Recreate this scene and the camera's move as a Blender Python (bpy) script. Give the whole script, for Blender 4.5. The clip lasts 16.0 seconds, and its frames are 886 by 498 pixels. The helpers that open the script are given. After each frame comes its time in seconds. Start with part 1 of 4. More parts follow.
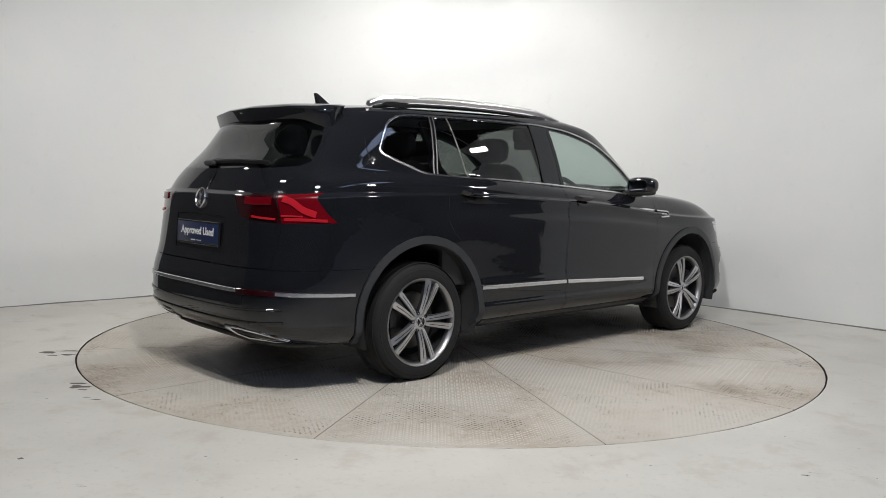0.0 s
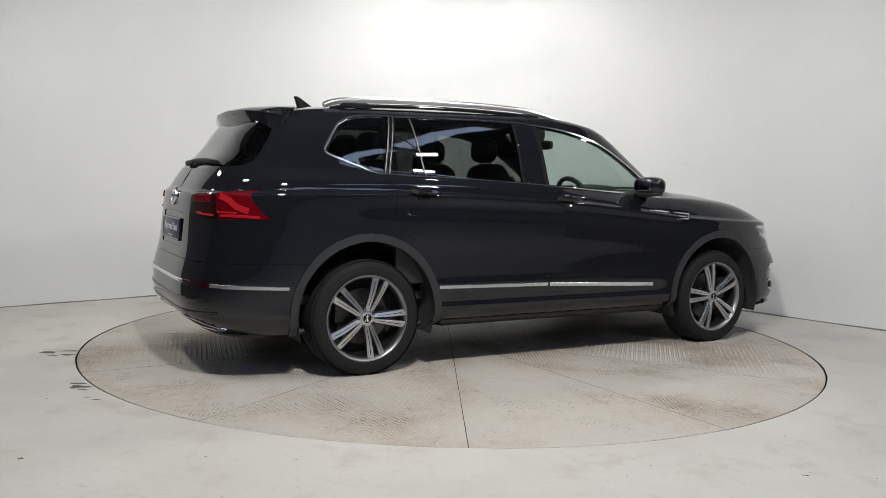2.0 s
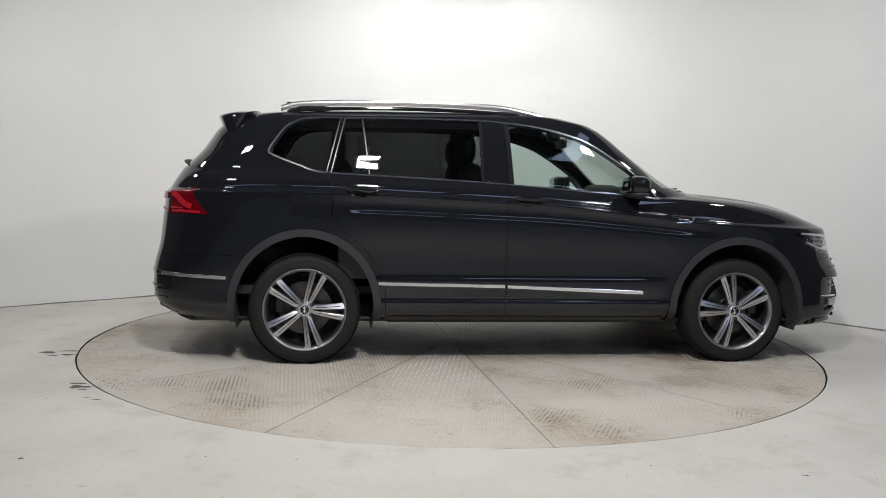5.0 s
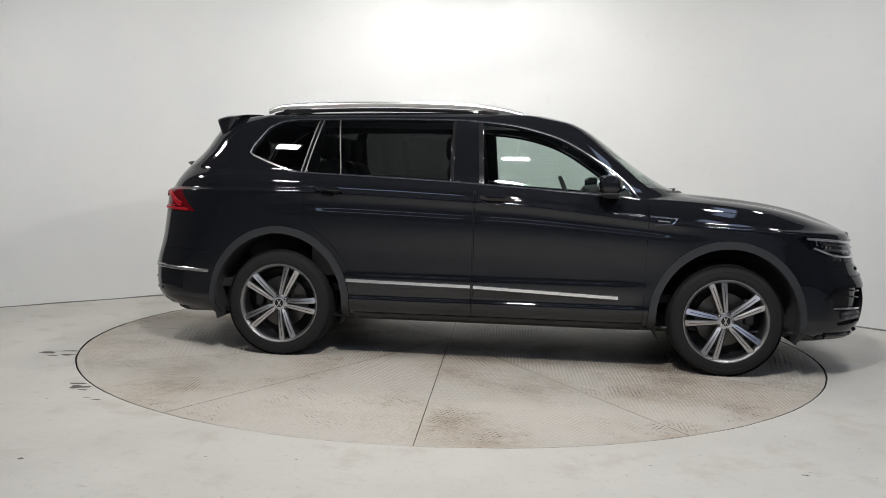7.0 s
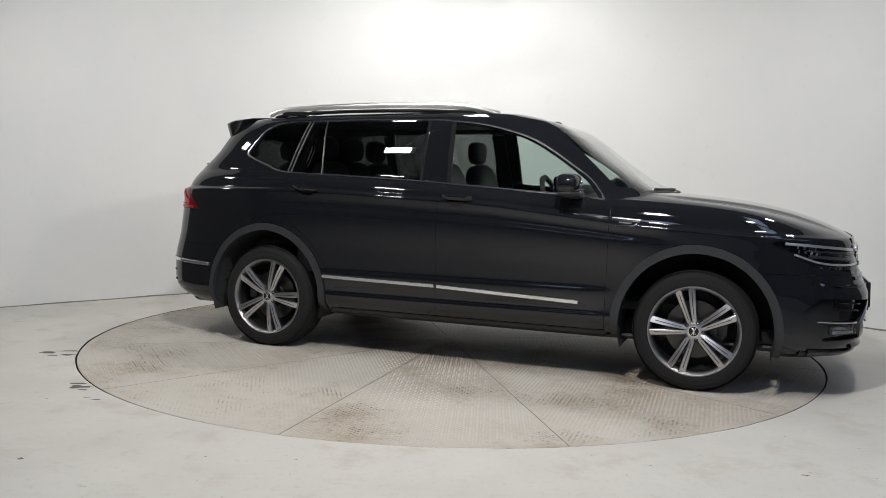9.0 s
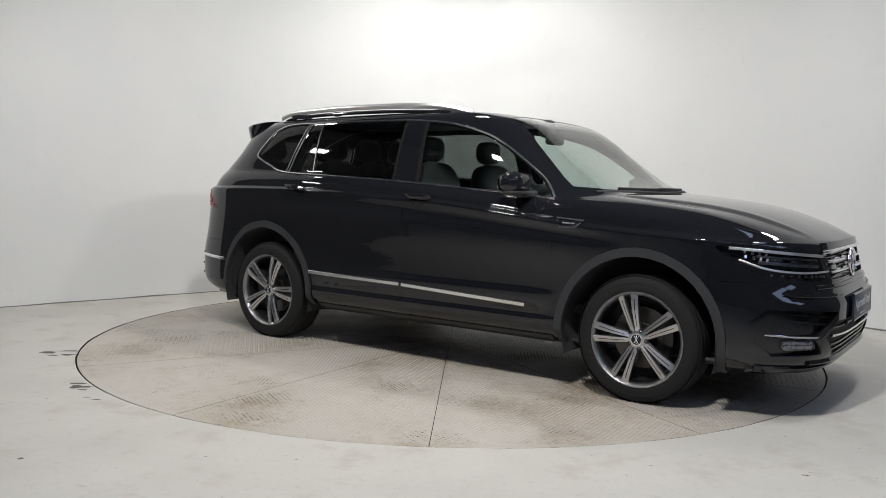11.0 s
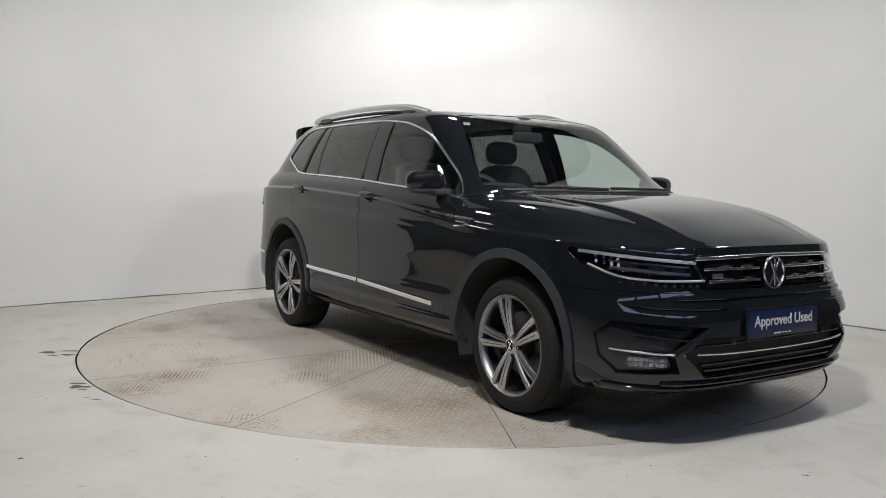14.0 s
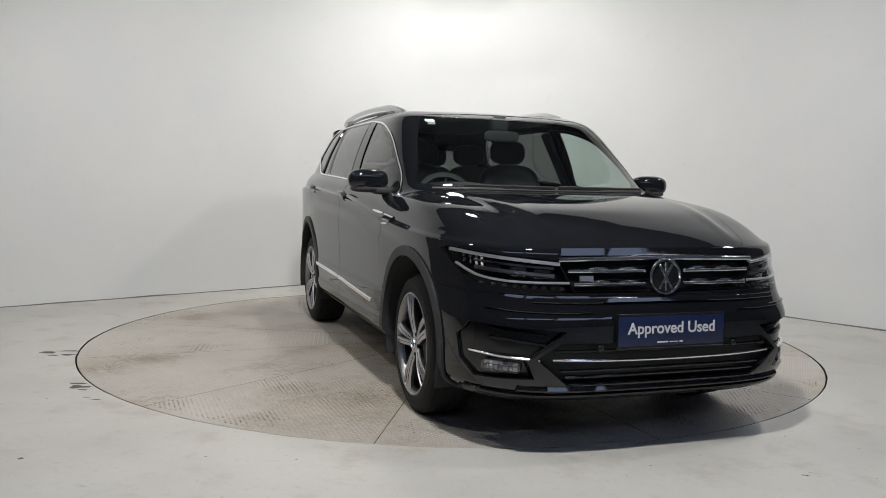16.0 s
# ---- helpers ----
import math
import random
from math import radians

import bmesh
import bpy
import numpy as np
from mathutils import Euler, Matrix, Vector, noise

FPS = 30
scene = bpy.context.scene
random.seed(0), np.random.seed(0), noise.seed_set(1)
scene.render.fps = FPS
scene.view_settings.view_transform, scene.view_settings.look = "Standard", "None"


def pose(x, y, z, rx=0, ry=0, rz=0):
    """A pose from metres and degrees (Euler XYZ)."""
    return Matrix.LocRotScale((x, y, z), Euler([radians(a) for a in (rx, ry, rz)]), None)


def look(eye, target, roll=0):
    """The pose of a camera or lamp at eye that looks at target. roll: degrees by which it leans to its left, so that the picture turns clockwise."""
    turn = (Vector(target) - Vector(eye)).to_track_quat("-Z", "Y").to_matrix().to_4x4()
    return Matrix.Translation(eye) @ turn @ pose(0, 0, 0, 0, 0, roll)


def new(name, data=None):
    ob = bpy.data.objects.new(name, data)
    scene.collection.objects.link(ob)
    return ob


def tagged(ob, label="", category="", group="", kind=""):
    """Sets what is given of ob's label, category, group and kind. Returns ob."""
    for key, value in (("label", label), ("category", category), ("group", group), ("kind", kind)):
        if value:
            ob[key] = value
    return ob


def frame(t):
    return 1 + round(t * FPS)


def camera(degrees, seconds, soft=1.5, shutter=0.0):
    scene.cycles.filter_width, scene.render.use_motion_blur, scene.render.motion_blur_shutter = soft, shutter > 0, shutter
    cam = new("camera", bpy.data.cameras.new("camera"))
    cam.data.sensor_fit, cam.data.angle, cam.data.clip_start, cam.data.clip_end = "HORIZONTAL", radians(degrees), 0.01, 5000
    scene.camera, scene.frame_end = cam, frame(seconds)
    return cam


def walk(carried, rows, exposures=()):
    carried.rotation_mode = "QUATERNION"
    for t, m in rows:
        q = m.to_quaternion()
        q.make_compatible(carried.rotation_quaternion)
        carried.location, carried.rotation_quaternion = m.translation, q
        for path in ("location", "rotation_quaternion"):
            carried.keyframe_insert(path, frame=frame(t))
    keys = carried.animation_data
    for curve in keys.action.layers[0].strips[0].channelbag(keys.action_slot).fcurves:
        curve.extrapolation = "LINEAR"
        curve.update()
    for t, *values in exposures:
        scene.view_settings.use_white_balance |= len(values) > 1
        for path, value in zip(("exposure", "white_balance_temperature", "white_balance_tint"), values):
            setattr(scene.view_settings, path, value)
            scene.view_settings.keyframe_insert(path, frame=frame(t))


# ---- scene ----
import itertools
# one fixed camera, standing before the turntable
EYE = (0.0, -6.078, 1.159)
PAN, PITCH, ROLL = -0.634, -4.716, 1.319
cam = camera(55.66, 16.0, soft=0.7)
AIM = (EYE[0] + math.sin(radians(PAN)), EYE[1] + math.cos(radians(PAN)), EYE[2] + math.tan(radians(PITCH)))
VIEW = look(EYE, AIM, ROLL)
walk(cam, [(0.0, VIEW), (16.0, VIEW)], [(0.0, 0.0), (12.0, 0.0), (14.0, -0.06), (16.0, -0.14)])

# ---------------- light ----------------
world = bpy.data.worlds.new("world")
scene.world = world
world.use_nodes = True
world.node_tree.nodes["Background"].inputs[0].default_value = (0.5, 0.55, 0.6, 1)
world.node_tree.nodes["Background"].inputs[1].default_value = 0.02


def area_lamp(name, at, to, sx, sy, watts, color=(1, 0.98, 0.95)):
    data = bpy.data.lights.new(name, "AREA")
    data.shape, data.size, data.size_y, data.energy, data.color = "RECTANGLE", sx, sy, watts, color
    ob = new(name, data)
    ob.matrix_world = look(at, to)
    return ob


# flood lights: place, target, width, height, watts
FLOODS = [((0.1, 2.05, 3.3), (0.1, 3.15, 1.9), 0.62, 0.36, 20.5),
          ((-2.25, -2.15, 3.3), (-0.6, 0.9, 0.7), 0.28, 0.15, 25),
          ((2.25, -2.15, 3.3), (-0.5, 0.9, 0.6), 0.28, 0.15, 34),
          ((-3.3, -0.25, 2.75), (-0.4, 0.4, 0.4), 0.24, 0.13, 10),
          ((2.95, -0.4, 3.05), (0.4, 0.4, 0.4), 0.24, 0.13, 10),
          ((0.0, -3.9, 3.75), (0.0, 0.4, 0.2), 0.3, 0.17, 119),
          ((-0.2, 0.9, 3.75), (-0.15, 0.5, 0.0), 0.26, 0.26, 36)]
for at, to, sx, sy, watts in FLOODS:
    area_lamp("flood_lamp", at, to, sx, sy, watts)


# ---------------- materials ----------------
def material(name, color, rough=0.5, metal=0.0, coat=0.0, spec=0.5, emit=0.0):
    m = bpy.data.materials.new(name)
    m.use_nodes = True
    b = m.node_tree.nodes["Principled BSDF"]
    b.inputs["Base Color"].default_value = (*color, 1)
    b.inputs["Roughness"].default_value = rough
    b.inputs["Metallic"].default_value = metal
    b.inputs["Coat Weight"].default_value = coat
    b.inputs["Coat Roughness"].default_value = 0.02
    b.inputs["Specular IOR Level"].default_value = spec
    if emit:
        b.inputs["Emission Color"].default_value = (*color, 1)
        b.inputs["Emission Strength"].default_value = emit
    return m


def node(m, kind, **values):
    n = m.node_tree.nodes.new(kind)
    for k, v in values.items():
        n.inputs[k.replace("_", " ")].default_value = v
    return n


def wire(m, a, out, b, inp):
    m.node_tree.links.new(a.outputs[out], b.inputs[inp])


def noise_tex(m, scale, detail=4.0, rough=0.6, coords="Object", stretch=None):
    c = m.node_tree.nodes.new("ShaderNodeTexCoord")
    n = node(m, "ShaderNodeTexNoise", Scale=scale, Detail=detail, Roughness=rough)
    if stretch:
        mp = m.node_tree.nodes.new("ShaderNodeMapping")
        mp.inputs["Scale"].default_value = stretch
        wire(m, c, coords, mp, "Vector")
        wire(m, mp, "Vector", n, "Vector")
    else:
        wire(m, c, coords, n, "Vector")
    return n


def ramp(m, src, out, lo, hi, clo=(0, 0, 0), chi=(1, 1, 1)):
    r = m.node_tree.nodes.new("ShaderNodeValToRGB")
    r.color_ramp.elements[0].position, r.color_ramp.elements[1].position = lo, hi
    r.color_ramp.elements[0].color, r.color_ramp.elements[1].color = (*clo, 1), (*chi, 1)
    wire(m, src, out, r, "Fac")
    return r


def blend(m, fac, a, b):
    x = m.node_tree.nodes.new("ShaderNodeMix")
    x.data_type = "RGBA"
    for sock, v in ((x.inputs["Factor"], fac), (x.inputs["A"], a), (x.inputs["B"], b)):
        if isinstance(v, tuple):
            sock.default_value = (*v, 1)
        elif isinstance(v, float):
            sock.default_value = v
        else:
            m.node_tree.links.new(v, sock)
    return x.outputs["Result"]


def set_base(m, sock):
    m.node_tree.links.new(sock, m.node_tree.nodes["Principled BSDF"].inputs["Base Color"])


def bump(m, src, out, strength, dist):
    b = node(m, "ShaderNodeBump", Strength=strength, Distance=dist)
    wire(m, src, out, b, "Height")
    wire(m, b, "Normal", m.node_tree.nodes["Principled BSDF"], "Normal")


def painted_concrete(name, light, dirty, dirt_lo=0.56):
    m = material(name, light, 0.55)
    big = noise_tex(m, 0.55, 5.0)
    mid = noise_tex(m, 3.2, 6.0, 0.65)
    fine = noise_tex(m, 26.0, 5.0, 0.7)
    chips = noise_tex(m, 5.5, 8.0, 0.72, stretch=(0.45, 1.5, 1))
    a = blend(m, ramp(m, big, "Fac", 0.4, 0.66).outputs["Color"], light, tuple(c * 0.85 for c in light))
    b = blend(m, ramp(m, mid, "Fac", dirt_lo, 0.8).outputs["Color"], a, dirty)
    c = blend(m, ramp(m, fine, "Fac", 0.55, 0.8).outputs["Color"], b, tuple(x * 0.78 for x in light))
    d = blend(m, ramp(m, chips, "Fac", 0.665, 0.71).outputs["Color"], c, (0.25, 0.23, 0.2))
    set_base(m, d)
    bump(m, mid, "Fac", 0.25, 0.004)
    r = ramp(m, big, "Fac", 0.3, 0.7, (0.42, 0.42, 0.42), (0.62, 0.62, 0.62))
    wire(m, r, "Color", m.node_tree.nodes["Principled BSDF"], "Roughness")
    return m


def grained(name, color, rough, scale=220.0, depth=0.001):
    m = material(name, color, rough)
    n = noise_tex(m, scale, 3.0)
    set_base(m, blend(m, n.outputs["Fac"], tuple(c * 0.75 for c in color), tuple(c * 1.25 for c in color)))
    bump(m, n, "Fac", 0.4, depth)
    return m


FLOOR_MAT = painted_concrete("painted_floor", (0.64, 0.622, 0.575), (0.46, 0.42, 0.355), 0.54)


def disc_paint():
    """White paint over steel plate: brown tyre dirt and rusty wear in patches."""
    m = painted_concrete("painted_plate", (0.565, 0.53, 0.475), (0.45, 0.4, 0.335), 0.5)
    b = m.node_tree.nodes["Principled BSDF"]
    under = b.inputs["Base Color"].links[0].from_socket
    big = noise_tex(m, 0.9, 3.0, 0.5)
    mid = noise_tex(m, 11.0, 8.0, 0.8)
    k = m.node_tree.nodes.new("ShaderNodeMath")
    k.operation = "MULTIPLY_ADD"
    wire(m, mid, "Fac", k, 0)
    k.inputs[1].default_value = 0.55
    wire(m, big, "Fac", k, 2)
    stain = blend(m, ramp(m, k, "Value", 0.74, 1.14).outputs["Color"], under, (0.36, 0.285, 0.2))
    speck = noise_tex(m, 48.0, 3.0, 0.6)
    k2 = m.node_tree.nodes.new("ShaderNodeMath")
    k2.operation = "MULTIPLY_ADD"
    wire(m, speck, "Fac", k2, 0)
    k2.inputs[1].default_value = 0.5
    wire(m, big, "Fac", k2, 2)
    set_base(m, blend(m, ramp(m, k2, "Value", 0.86, 0.94).outputs["Color"], stain, (0.27, 0.225, 0.18)))
    return m


DISC_MAT = disc_paint()


def wall_paint():
    m = material("white_wall_paint", (0.76, 0.765, 0.76), 0.62)
    n = noise_tex(m, 0.7, 5.0)
    f = noise_tex(m, 9.0, 6.0, 0.7)
    a = blend(m, ramp(m, n, "Fac", 0.35, 0.7).outputs["Color"], (0.77, 0.775, 0.765), (0.72, 0.73, 0.735))
    set_base(m, blend(m, ramp(m, f, "Fac", 0.6, 0.9).outputs["Color"], a, (0.68, 0.68, 0.68)))
    bump(m, f, "Fac", 0.1, 0.003)
    return m


WALL_MAT = wall_paint()
# for the added, unseen wall ends: near black keeps the paint's reflections dark
RETURN_MAT = grained("added_dark_end", (0.06, 0.061, 0.065), 0.6, 5.0, 0.002)


def tread_paint():
    """Raised tread: paint worn off to dark steel in patches."""
    m = material("worn_tread", (0.5, 0.47, 0.42), 0.5)
    a = noise_tex(m, 1.9, 3.0, 0.55)
    b = noise_tex(m, 22.0, 4.0, 0.7)
    k = m.node_tree.nodes.new("ShaderNodeMath")
    k.operation = "MULTIPLY_ADD"
    wire(m, b, "Fac", k, 0)
    k.inputs[1].default_value = 0.45
    wire(m, a, "Fac", k, 2)
    set_base(m, blend(m, ramp(m, k, "Value", 0.74, 0.9).outputs["Color"], (0.6, 0.565, 0.51), (0.11, 0.09, 0.07)))
    return m


TREAD_MAT = tread_paint()


def car_paint():
    m = material("black_car_paint", (0.004, 0.004, 0.006), 0.03)
    m.node_tree.nodes["Principled BSDF"].inputs["IOR"].default_value = 1.58
    n = noise_tex(m, 700.0, 2.0)
    wire(m, ramp(m, n, "Fac", 0.3, 0.7, (0.0075, 0.0082, 0.0105), (0.0105, 0.0112, 0.014)), "Color",
         m.node_tree.nodes["Principled BSDF"], "Base Color")
    bump(m, noise_tex(m, 13.0, 2.0, 0.5), "Fac", 0.16, 0.0015)
    return m


PAINT = car_paint()
GLOSS_BLACK = material("gloss_black_plastic", (0.016, 0.016, 0.017), 0.06)


ARCH_MAT = grained("grained_grey_plastic", (0.027, 0.029, 0.033), 0.55)
MATT_BLACK = grained("matt_black_plastic", (0.028, 0.028, 0.029), 0.6)
RUBBER = grained("tyre_rubber", (0.0065, 0.0067, 0.0073), 0.82, 90.0, 0.001)
LINER = grained("liner_felt", (0.028, 0.028, 0.029), 0.9, 60.0)
SEAT_MAT = grained("dark_leather", (0.055, 0.055, 0.057), 0.5, 120.0)
TRIM_MAT = grained("dark_interior_trim", (0.04, 0.04, 0.042), 0.6, 160.0)
GREY_TRIM = grained("grey_interior_trim", (0.3, 0.3, 0.29), 0.7, 160.0)
CHROME = material("chrome", (0.88, 0.88, 0.9), 0.17, 1.0)
LAMP_CHROME = material("lamp_reflector_chrome", (0.85, 0.86, 0.9), 0.34, 1.0)
DARK_MIRROR = material("dark_mirror_glass", (0.3, 0.3, 0.32), 0.03, 1.0)
FOG_CHROME = material("smoked_reflector", (0.33, 0.34, 0.36), 0.3, 1.0)
SATIN = material("satin_aluminium", (0.74, 0.74, 0.75), 0.3, 1.0)
RIM_MAT = material("turned_alloy", (0.6, 0.6, 0.62), 0.33, 1.0)
RIM_LIP = material("rim_lip_alloy", (0.34, 0.34, 0.35), 0.4, 1.0)
RIM_DARK = material("dark_grey_alloy", (0.055, 0.055, 0.06), 0.4, 0.6)
STEEL = material("brake_steel", (0.14, 0.135, 0.13), 0.4, 1.0)
RED = material("red_lens", (0.12, 0.002, 0.006), 0.16, 0.0, 0.0, 0.35)
RED_DARK = material("dark_red_lens", (0.022, 0.001, 0.002), 0.12, 0.0, 0.6)
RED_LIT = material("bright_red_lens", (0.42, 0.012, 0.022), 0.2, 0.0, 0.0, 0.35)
NAVY = material("navy_sign", (0.012, 0.022, 0.075), 0.35)
WHITE = material("white_print", (0.75, 0.76, 0.78), 0.5)
GLOW = material("lamp_glow", (1.0, 0.98, 0.94), 0.5, emit=9.0)
SKYLIGHT = material("skylight_glow", (0.55, 0.68, 1.0), 0.5, emit=2.6)
DARK_ROOM = grained("dark_room_paint", (0.078, 0.087, 0.108), 0.8, 3.0, 0.002)
JOINT_MAT = grained("grey_joint", (0.2, 0.195, 0.18), 0.8, 14.0)
GAP_MAT = grained("dirty_gap", (0.02, 0.026, 0.022), 0.9, 20.0)


def glass(name, tint, gloss=0.075):
    m = bpy.data.materials.new(name)
    m.use_nodes = True
    nt = m.node_tree
    nt.nodes.remove(nt.nodes["Principled BSDF"])
    t = node(m, "ShaderNodeBsdfTransparent", Color=(*tint, 1))
    g = node(m, "ShaderNodeBsdfGlossy", Roughness=0.0)
    g.inputs["Color"].default_value = (1, 1, 1, 1)
    lw = node(m, "ShaderNodeLayerWeight", Blend=0.5)
    f = nt.nodes.new("ShaderNodeMath")
    f.operation = "POWER"
    f.inputs[1].default_value = 4.5
    wire(m, lw, "Facing", f, 0)
    k = nt.nodes.new("ShaderNodeMath")
    k.operation = "MULTIPLY_ADD"
    k.inputs[1].default_value, k.inputs[2].default_value = 0.85, gloss
    wire(m, f, "Value", k, 0)
    x = nt.nodes.new("ShaderNodeMixShader")
    wire(m, k, "Value", x, 0)
    wire(m, t, "BSDF", x, 1)
    wire(m, g, "BSDF", x, 2)
    nt.links.new(x.outputs[0], nt.nodes["Material Output"].inputs["Surface"])
    return m


GLASS = glass("green_tinted_glass", (0.68, 0.76, 0.73))
SCREEN = glass("windscreen_glass", (0.70, 0.77, 0.74))
PRIVACY = glass("privacy_glass", (0.155, 0.163, 0.16))
REAR_GLASS = glass("rear_privacy_glass", (0.15, 0.158, 0.155))
LENS = glass("clear_lens", (0.9, 0.9, 0.92))


# ---------------- mesh helpers ----------------
def finish(bm, name, mat, smooth=True):
    me = bpy.data.meshes.new(name)
    bm.to_mesh(me)
    bm.free()
    for mm in (mat if isinstance(mat, (list, tuple)) else [mat]):
        me.materials.append(mm)
    if smooth:
        me.shade_smooth()
    return me


def part(name, bm, mat, parent, label="", angle=40):
    me = finish(bm, name, mat, angle > 0)
    if 0 < angle < 180:
        me.set_sharp_from_angle(angle=radians(angle))
    return attach(new(name, me), parent, label)


def attach(ob, parent, label=""):
    """Puts a part under its parent, at most two levels below the thing."""
    if parent.parent and parent.parent.parent:
        ob.parent = parent.parent
        ob.matrix_basis = parent.matrix_basis.copy()
    else:
        ob.parent = parent
    return tagged(ob, label)


def empty(name, label, category, group="", kind=""):
    ob = new(name)
    ob.empty_display_size = 0.1
    return tagged(ob, label, category, group, kind)


def box(sx, sy, sz, at=(0, 0, 0), bevel=0.0, seg=2, turn=None):
    bm = bmesh.new()
    bmesh.ops.create_cube(bm, size=1.0, matrix=Matrix.Diagonal((sx, sy, sz, 1)))
    if bevel:
        bmesh.ops.bevel(bm, geom=bm.edges[:], offset=bevel, segments=seg, affect="EDGES", profile=0.5)
    m = Matrix.Translation(at) @ (turn if turn else Matrix())
    bmesh.ops.transform(bm, matrix=m, verts=bm.verts)
    return bm


def merge(*bms):
    out = bmesh.new()
    for b in bms:
        me = bpy.data.meshes.new("tmp")
        b.to_mesh(me)
        b.free()
        out.from_mesh(me)
        bpy.data.meshes.remove(me)
    return out


def lathe(profile, n=64, axis="y"):
    """Turns a profile of (radius, offset) about the y or z axis."""
    bm = bmesh.new()
    rings = []
    for r, o in profile:
        ring = []
        for i in range(n):
            a = 2 * math.pi * i / n
            c, s = r * math.cos(a), r * math.sin(a)
            ring.append(bm.verts.new((c, o, s) if axis == "y" else (c, s, o)))
        rings.append(ring)
    for p, q in zip(rings, rings[1:]):
        for i in range(n):
            j = (i + 1) % n
            bm.faces.new((p[i], p[j], q[j], q[i]))
    bmesh.ops.recalc_face_normals(bm, faces=bm.faces)
    return bm


def sweep(points, normals, w, h, closed=False, taper=False, grow=1.0):
    """A flat bar of width w and height h along points; normals give its outer face."""
    bm = bmesh.new()
    rings, n = [], len(points)
    for i, (p, nn) in enumerate(zip(points, normals)):
        a = points[i - 1] if (i or closed) else points[0]
        b = points[(i + 1) % n] if (i < n - 1 or closed) else points[-1]
        t = (b - a).normalized()
        nn = nn.normalized()
        s = t.cross(nn).normalized()
        k = 1.0
        if taper:
            k = min(1.0, 0.15 + 4.0 * min(i, n - 1 - i) / n)
        k *= 1 + (grow - 1) * i / max(1, n - 1)
        ww, e = w * k / 2, h * 0.35
        ring = [p - s * ww - nn * h * 0.6, p - s * ww + nn * (h - e), p - s * (ww - min(e, ww * 0.6)) + nn * h,
                p + s * (ww - min(e, ww * 0.6)) + nn * h, p + s * ww + nn * (h - e), p + s * ww - nn * h * 0.6]
        rings.append([bm.verts.new(v) for v in ring])
    m = len(rings[0])
    for i in range(n if closed else n - 1):
        p, q = rings[i], rings[(i + 1) % n]
        for k in range(m):
            bm.faces.new((p[k], p[(k + 1) % m], q[(k + 1) % m], q[k]))
    if not closed:
        bm.faces.new(rings[0])
        bm.faces.new(rings[-1])
    bmesh.ops.recalc_face_normals(bm, faces=bm.faces)
    return bm


def curve(xs, ys, x):
    """Monotone cubic through a few knots."""
    n = len(xs)
    if x <= xs[0]:
        return ys[0]
    if x >= xs[-1]:
        return ys[-1]
    d = [(ys[i + 1] - ys[i]) / (xs[i + 1] - xs[i]) for i in range(n - 1)]
    i = max(k for k in range(n - 1) if xs[k] <= x)

    def slope(k):
        if k == 0:
            return d[0]
        if k == n - 1:
            return d[-1]
        if d[k - 1] * d[k] <= 0:
            return 0.0
        return 2 * d[k - 1] * d[k] / (d[k - 1] + d[k])
    h = xs[i + 1] - xs[i]
    t = (x - xs[i]) / h
    a, b = slope(i) * h, slope(i + 1) * h
    return (ys[i] * (2 * t ** 3 - 3 * t * t + 1) + a * (t ** 3 - 2 * t * t + t)
            + ys[i + 1] * (3 * t * t - 2 * t ** 3) + b * (t ** 3 - t * t))


def step(a, b, x):
    t = min(1.0, max(0.0, (x - a) / (b - a)))
    return t * t * (3 - 2 * t)


def rounded_path(pts, per=8):
    """Catmull-Rom through 2D points."""
    out = []
    n = len(pts)
    for i in range(n - 1):
        p0, p1, p2, p3 = (np.array(pts[max(0, min(n - 1, i + k))]) for k in (-1, 0, 1, 2))
        for j in range(per):
            t = j / per
            out.append(tuple(0.5 * (2 * p1 + (p2 - p0) * t + (2 * p0 - 5 * p1 + 4 * p2 - p3) * t * t
                                    + (3 * p1 - p0 - 3 * p2 + p3) * t ** 3)))
    out.append(tuple(pts[-1]))
    return out


# ---------------- room ----------------
WALL_H = 4.3
DISC_R = 2.509
# two straight flanks that meet in a wide round corner behind the turntable
CORNER, TURN_R = Vector((0.24, 4.43)), 2.35
LEFT_WAY = Vector((-math.cos(radians(41.4)), -math.sin(radians(41.4))))
RIGHT_WAY = Vector((math.cos(radians(47.4)), -math.sin(radians(47.4))))


def wall_line(along_left, along_right):
    """The wall's foot from the right end, round the corner, to the left end."""
    half = LEFT_WAY.angle(RIGHT_WAY) / 2
    cut = TURN_R / math.tan(half)
    mid = CORNER + (LEFT_WAY + RIGHT_WAY).normalized() * TURN_R / math.sin(half)
    a = CORNER + RIGHT_WAY * cut - mid
    b = CORNER + LEFT_WAY * cut - mid
    a0, a1 = math.atan2(a.y, a.x), math.atan2(b.y, b.x)
    pts = [CORNER + RIGHT_WAY * along_right]
    pts += [mid + TURN_R * Vector((math.cos(a0 + (a1 - a0) * i / 40), math.sin(a0 + (a1 - a0) * i / 40))) for i in range(41)]
    return pts + [CORNER + LEFT_WAY * along_left]


def outward(pts, i):
    """The unit way out of the room at a point of the wall's foot, which runs from right to left."""
    t = (pts[min(i + 1, len(pts) - 1)] - pts[max(i - 1, 0)]).normalized()
    return Vector((t.y, -t.x))


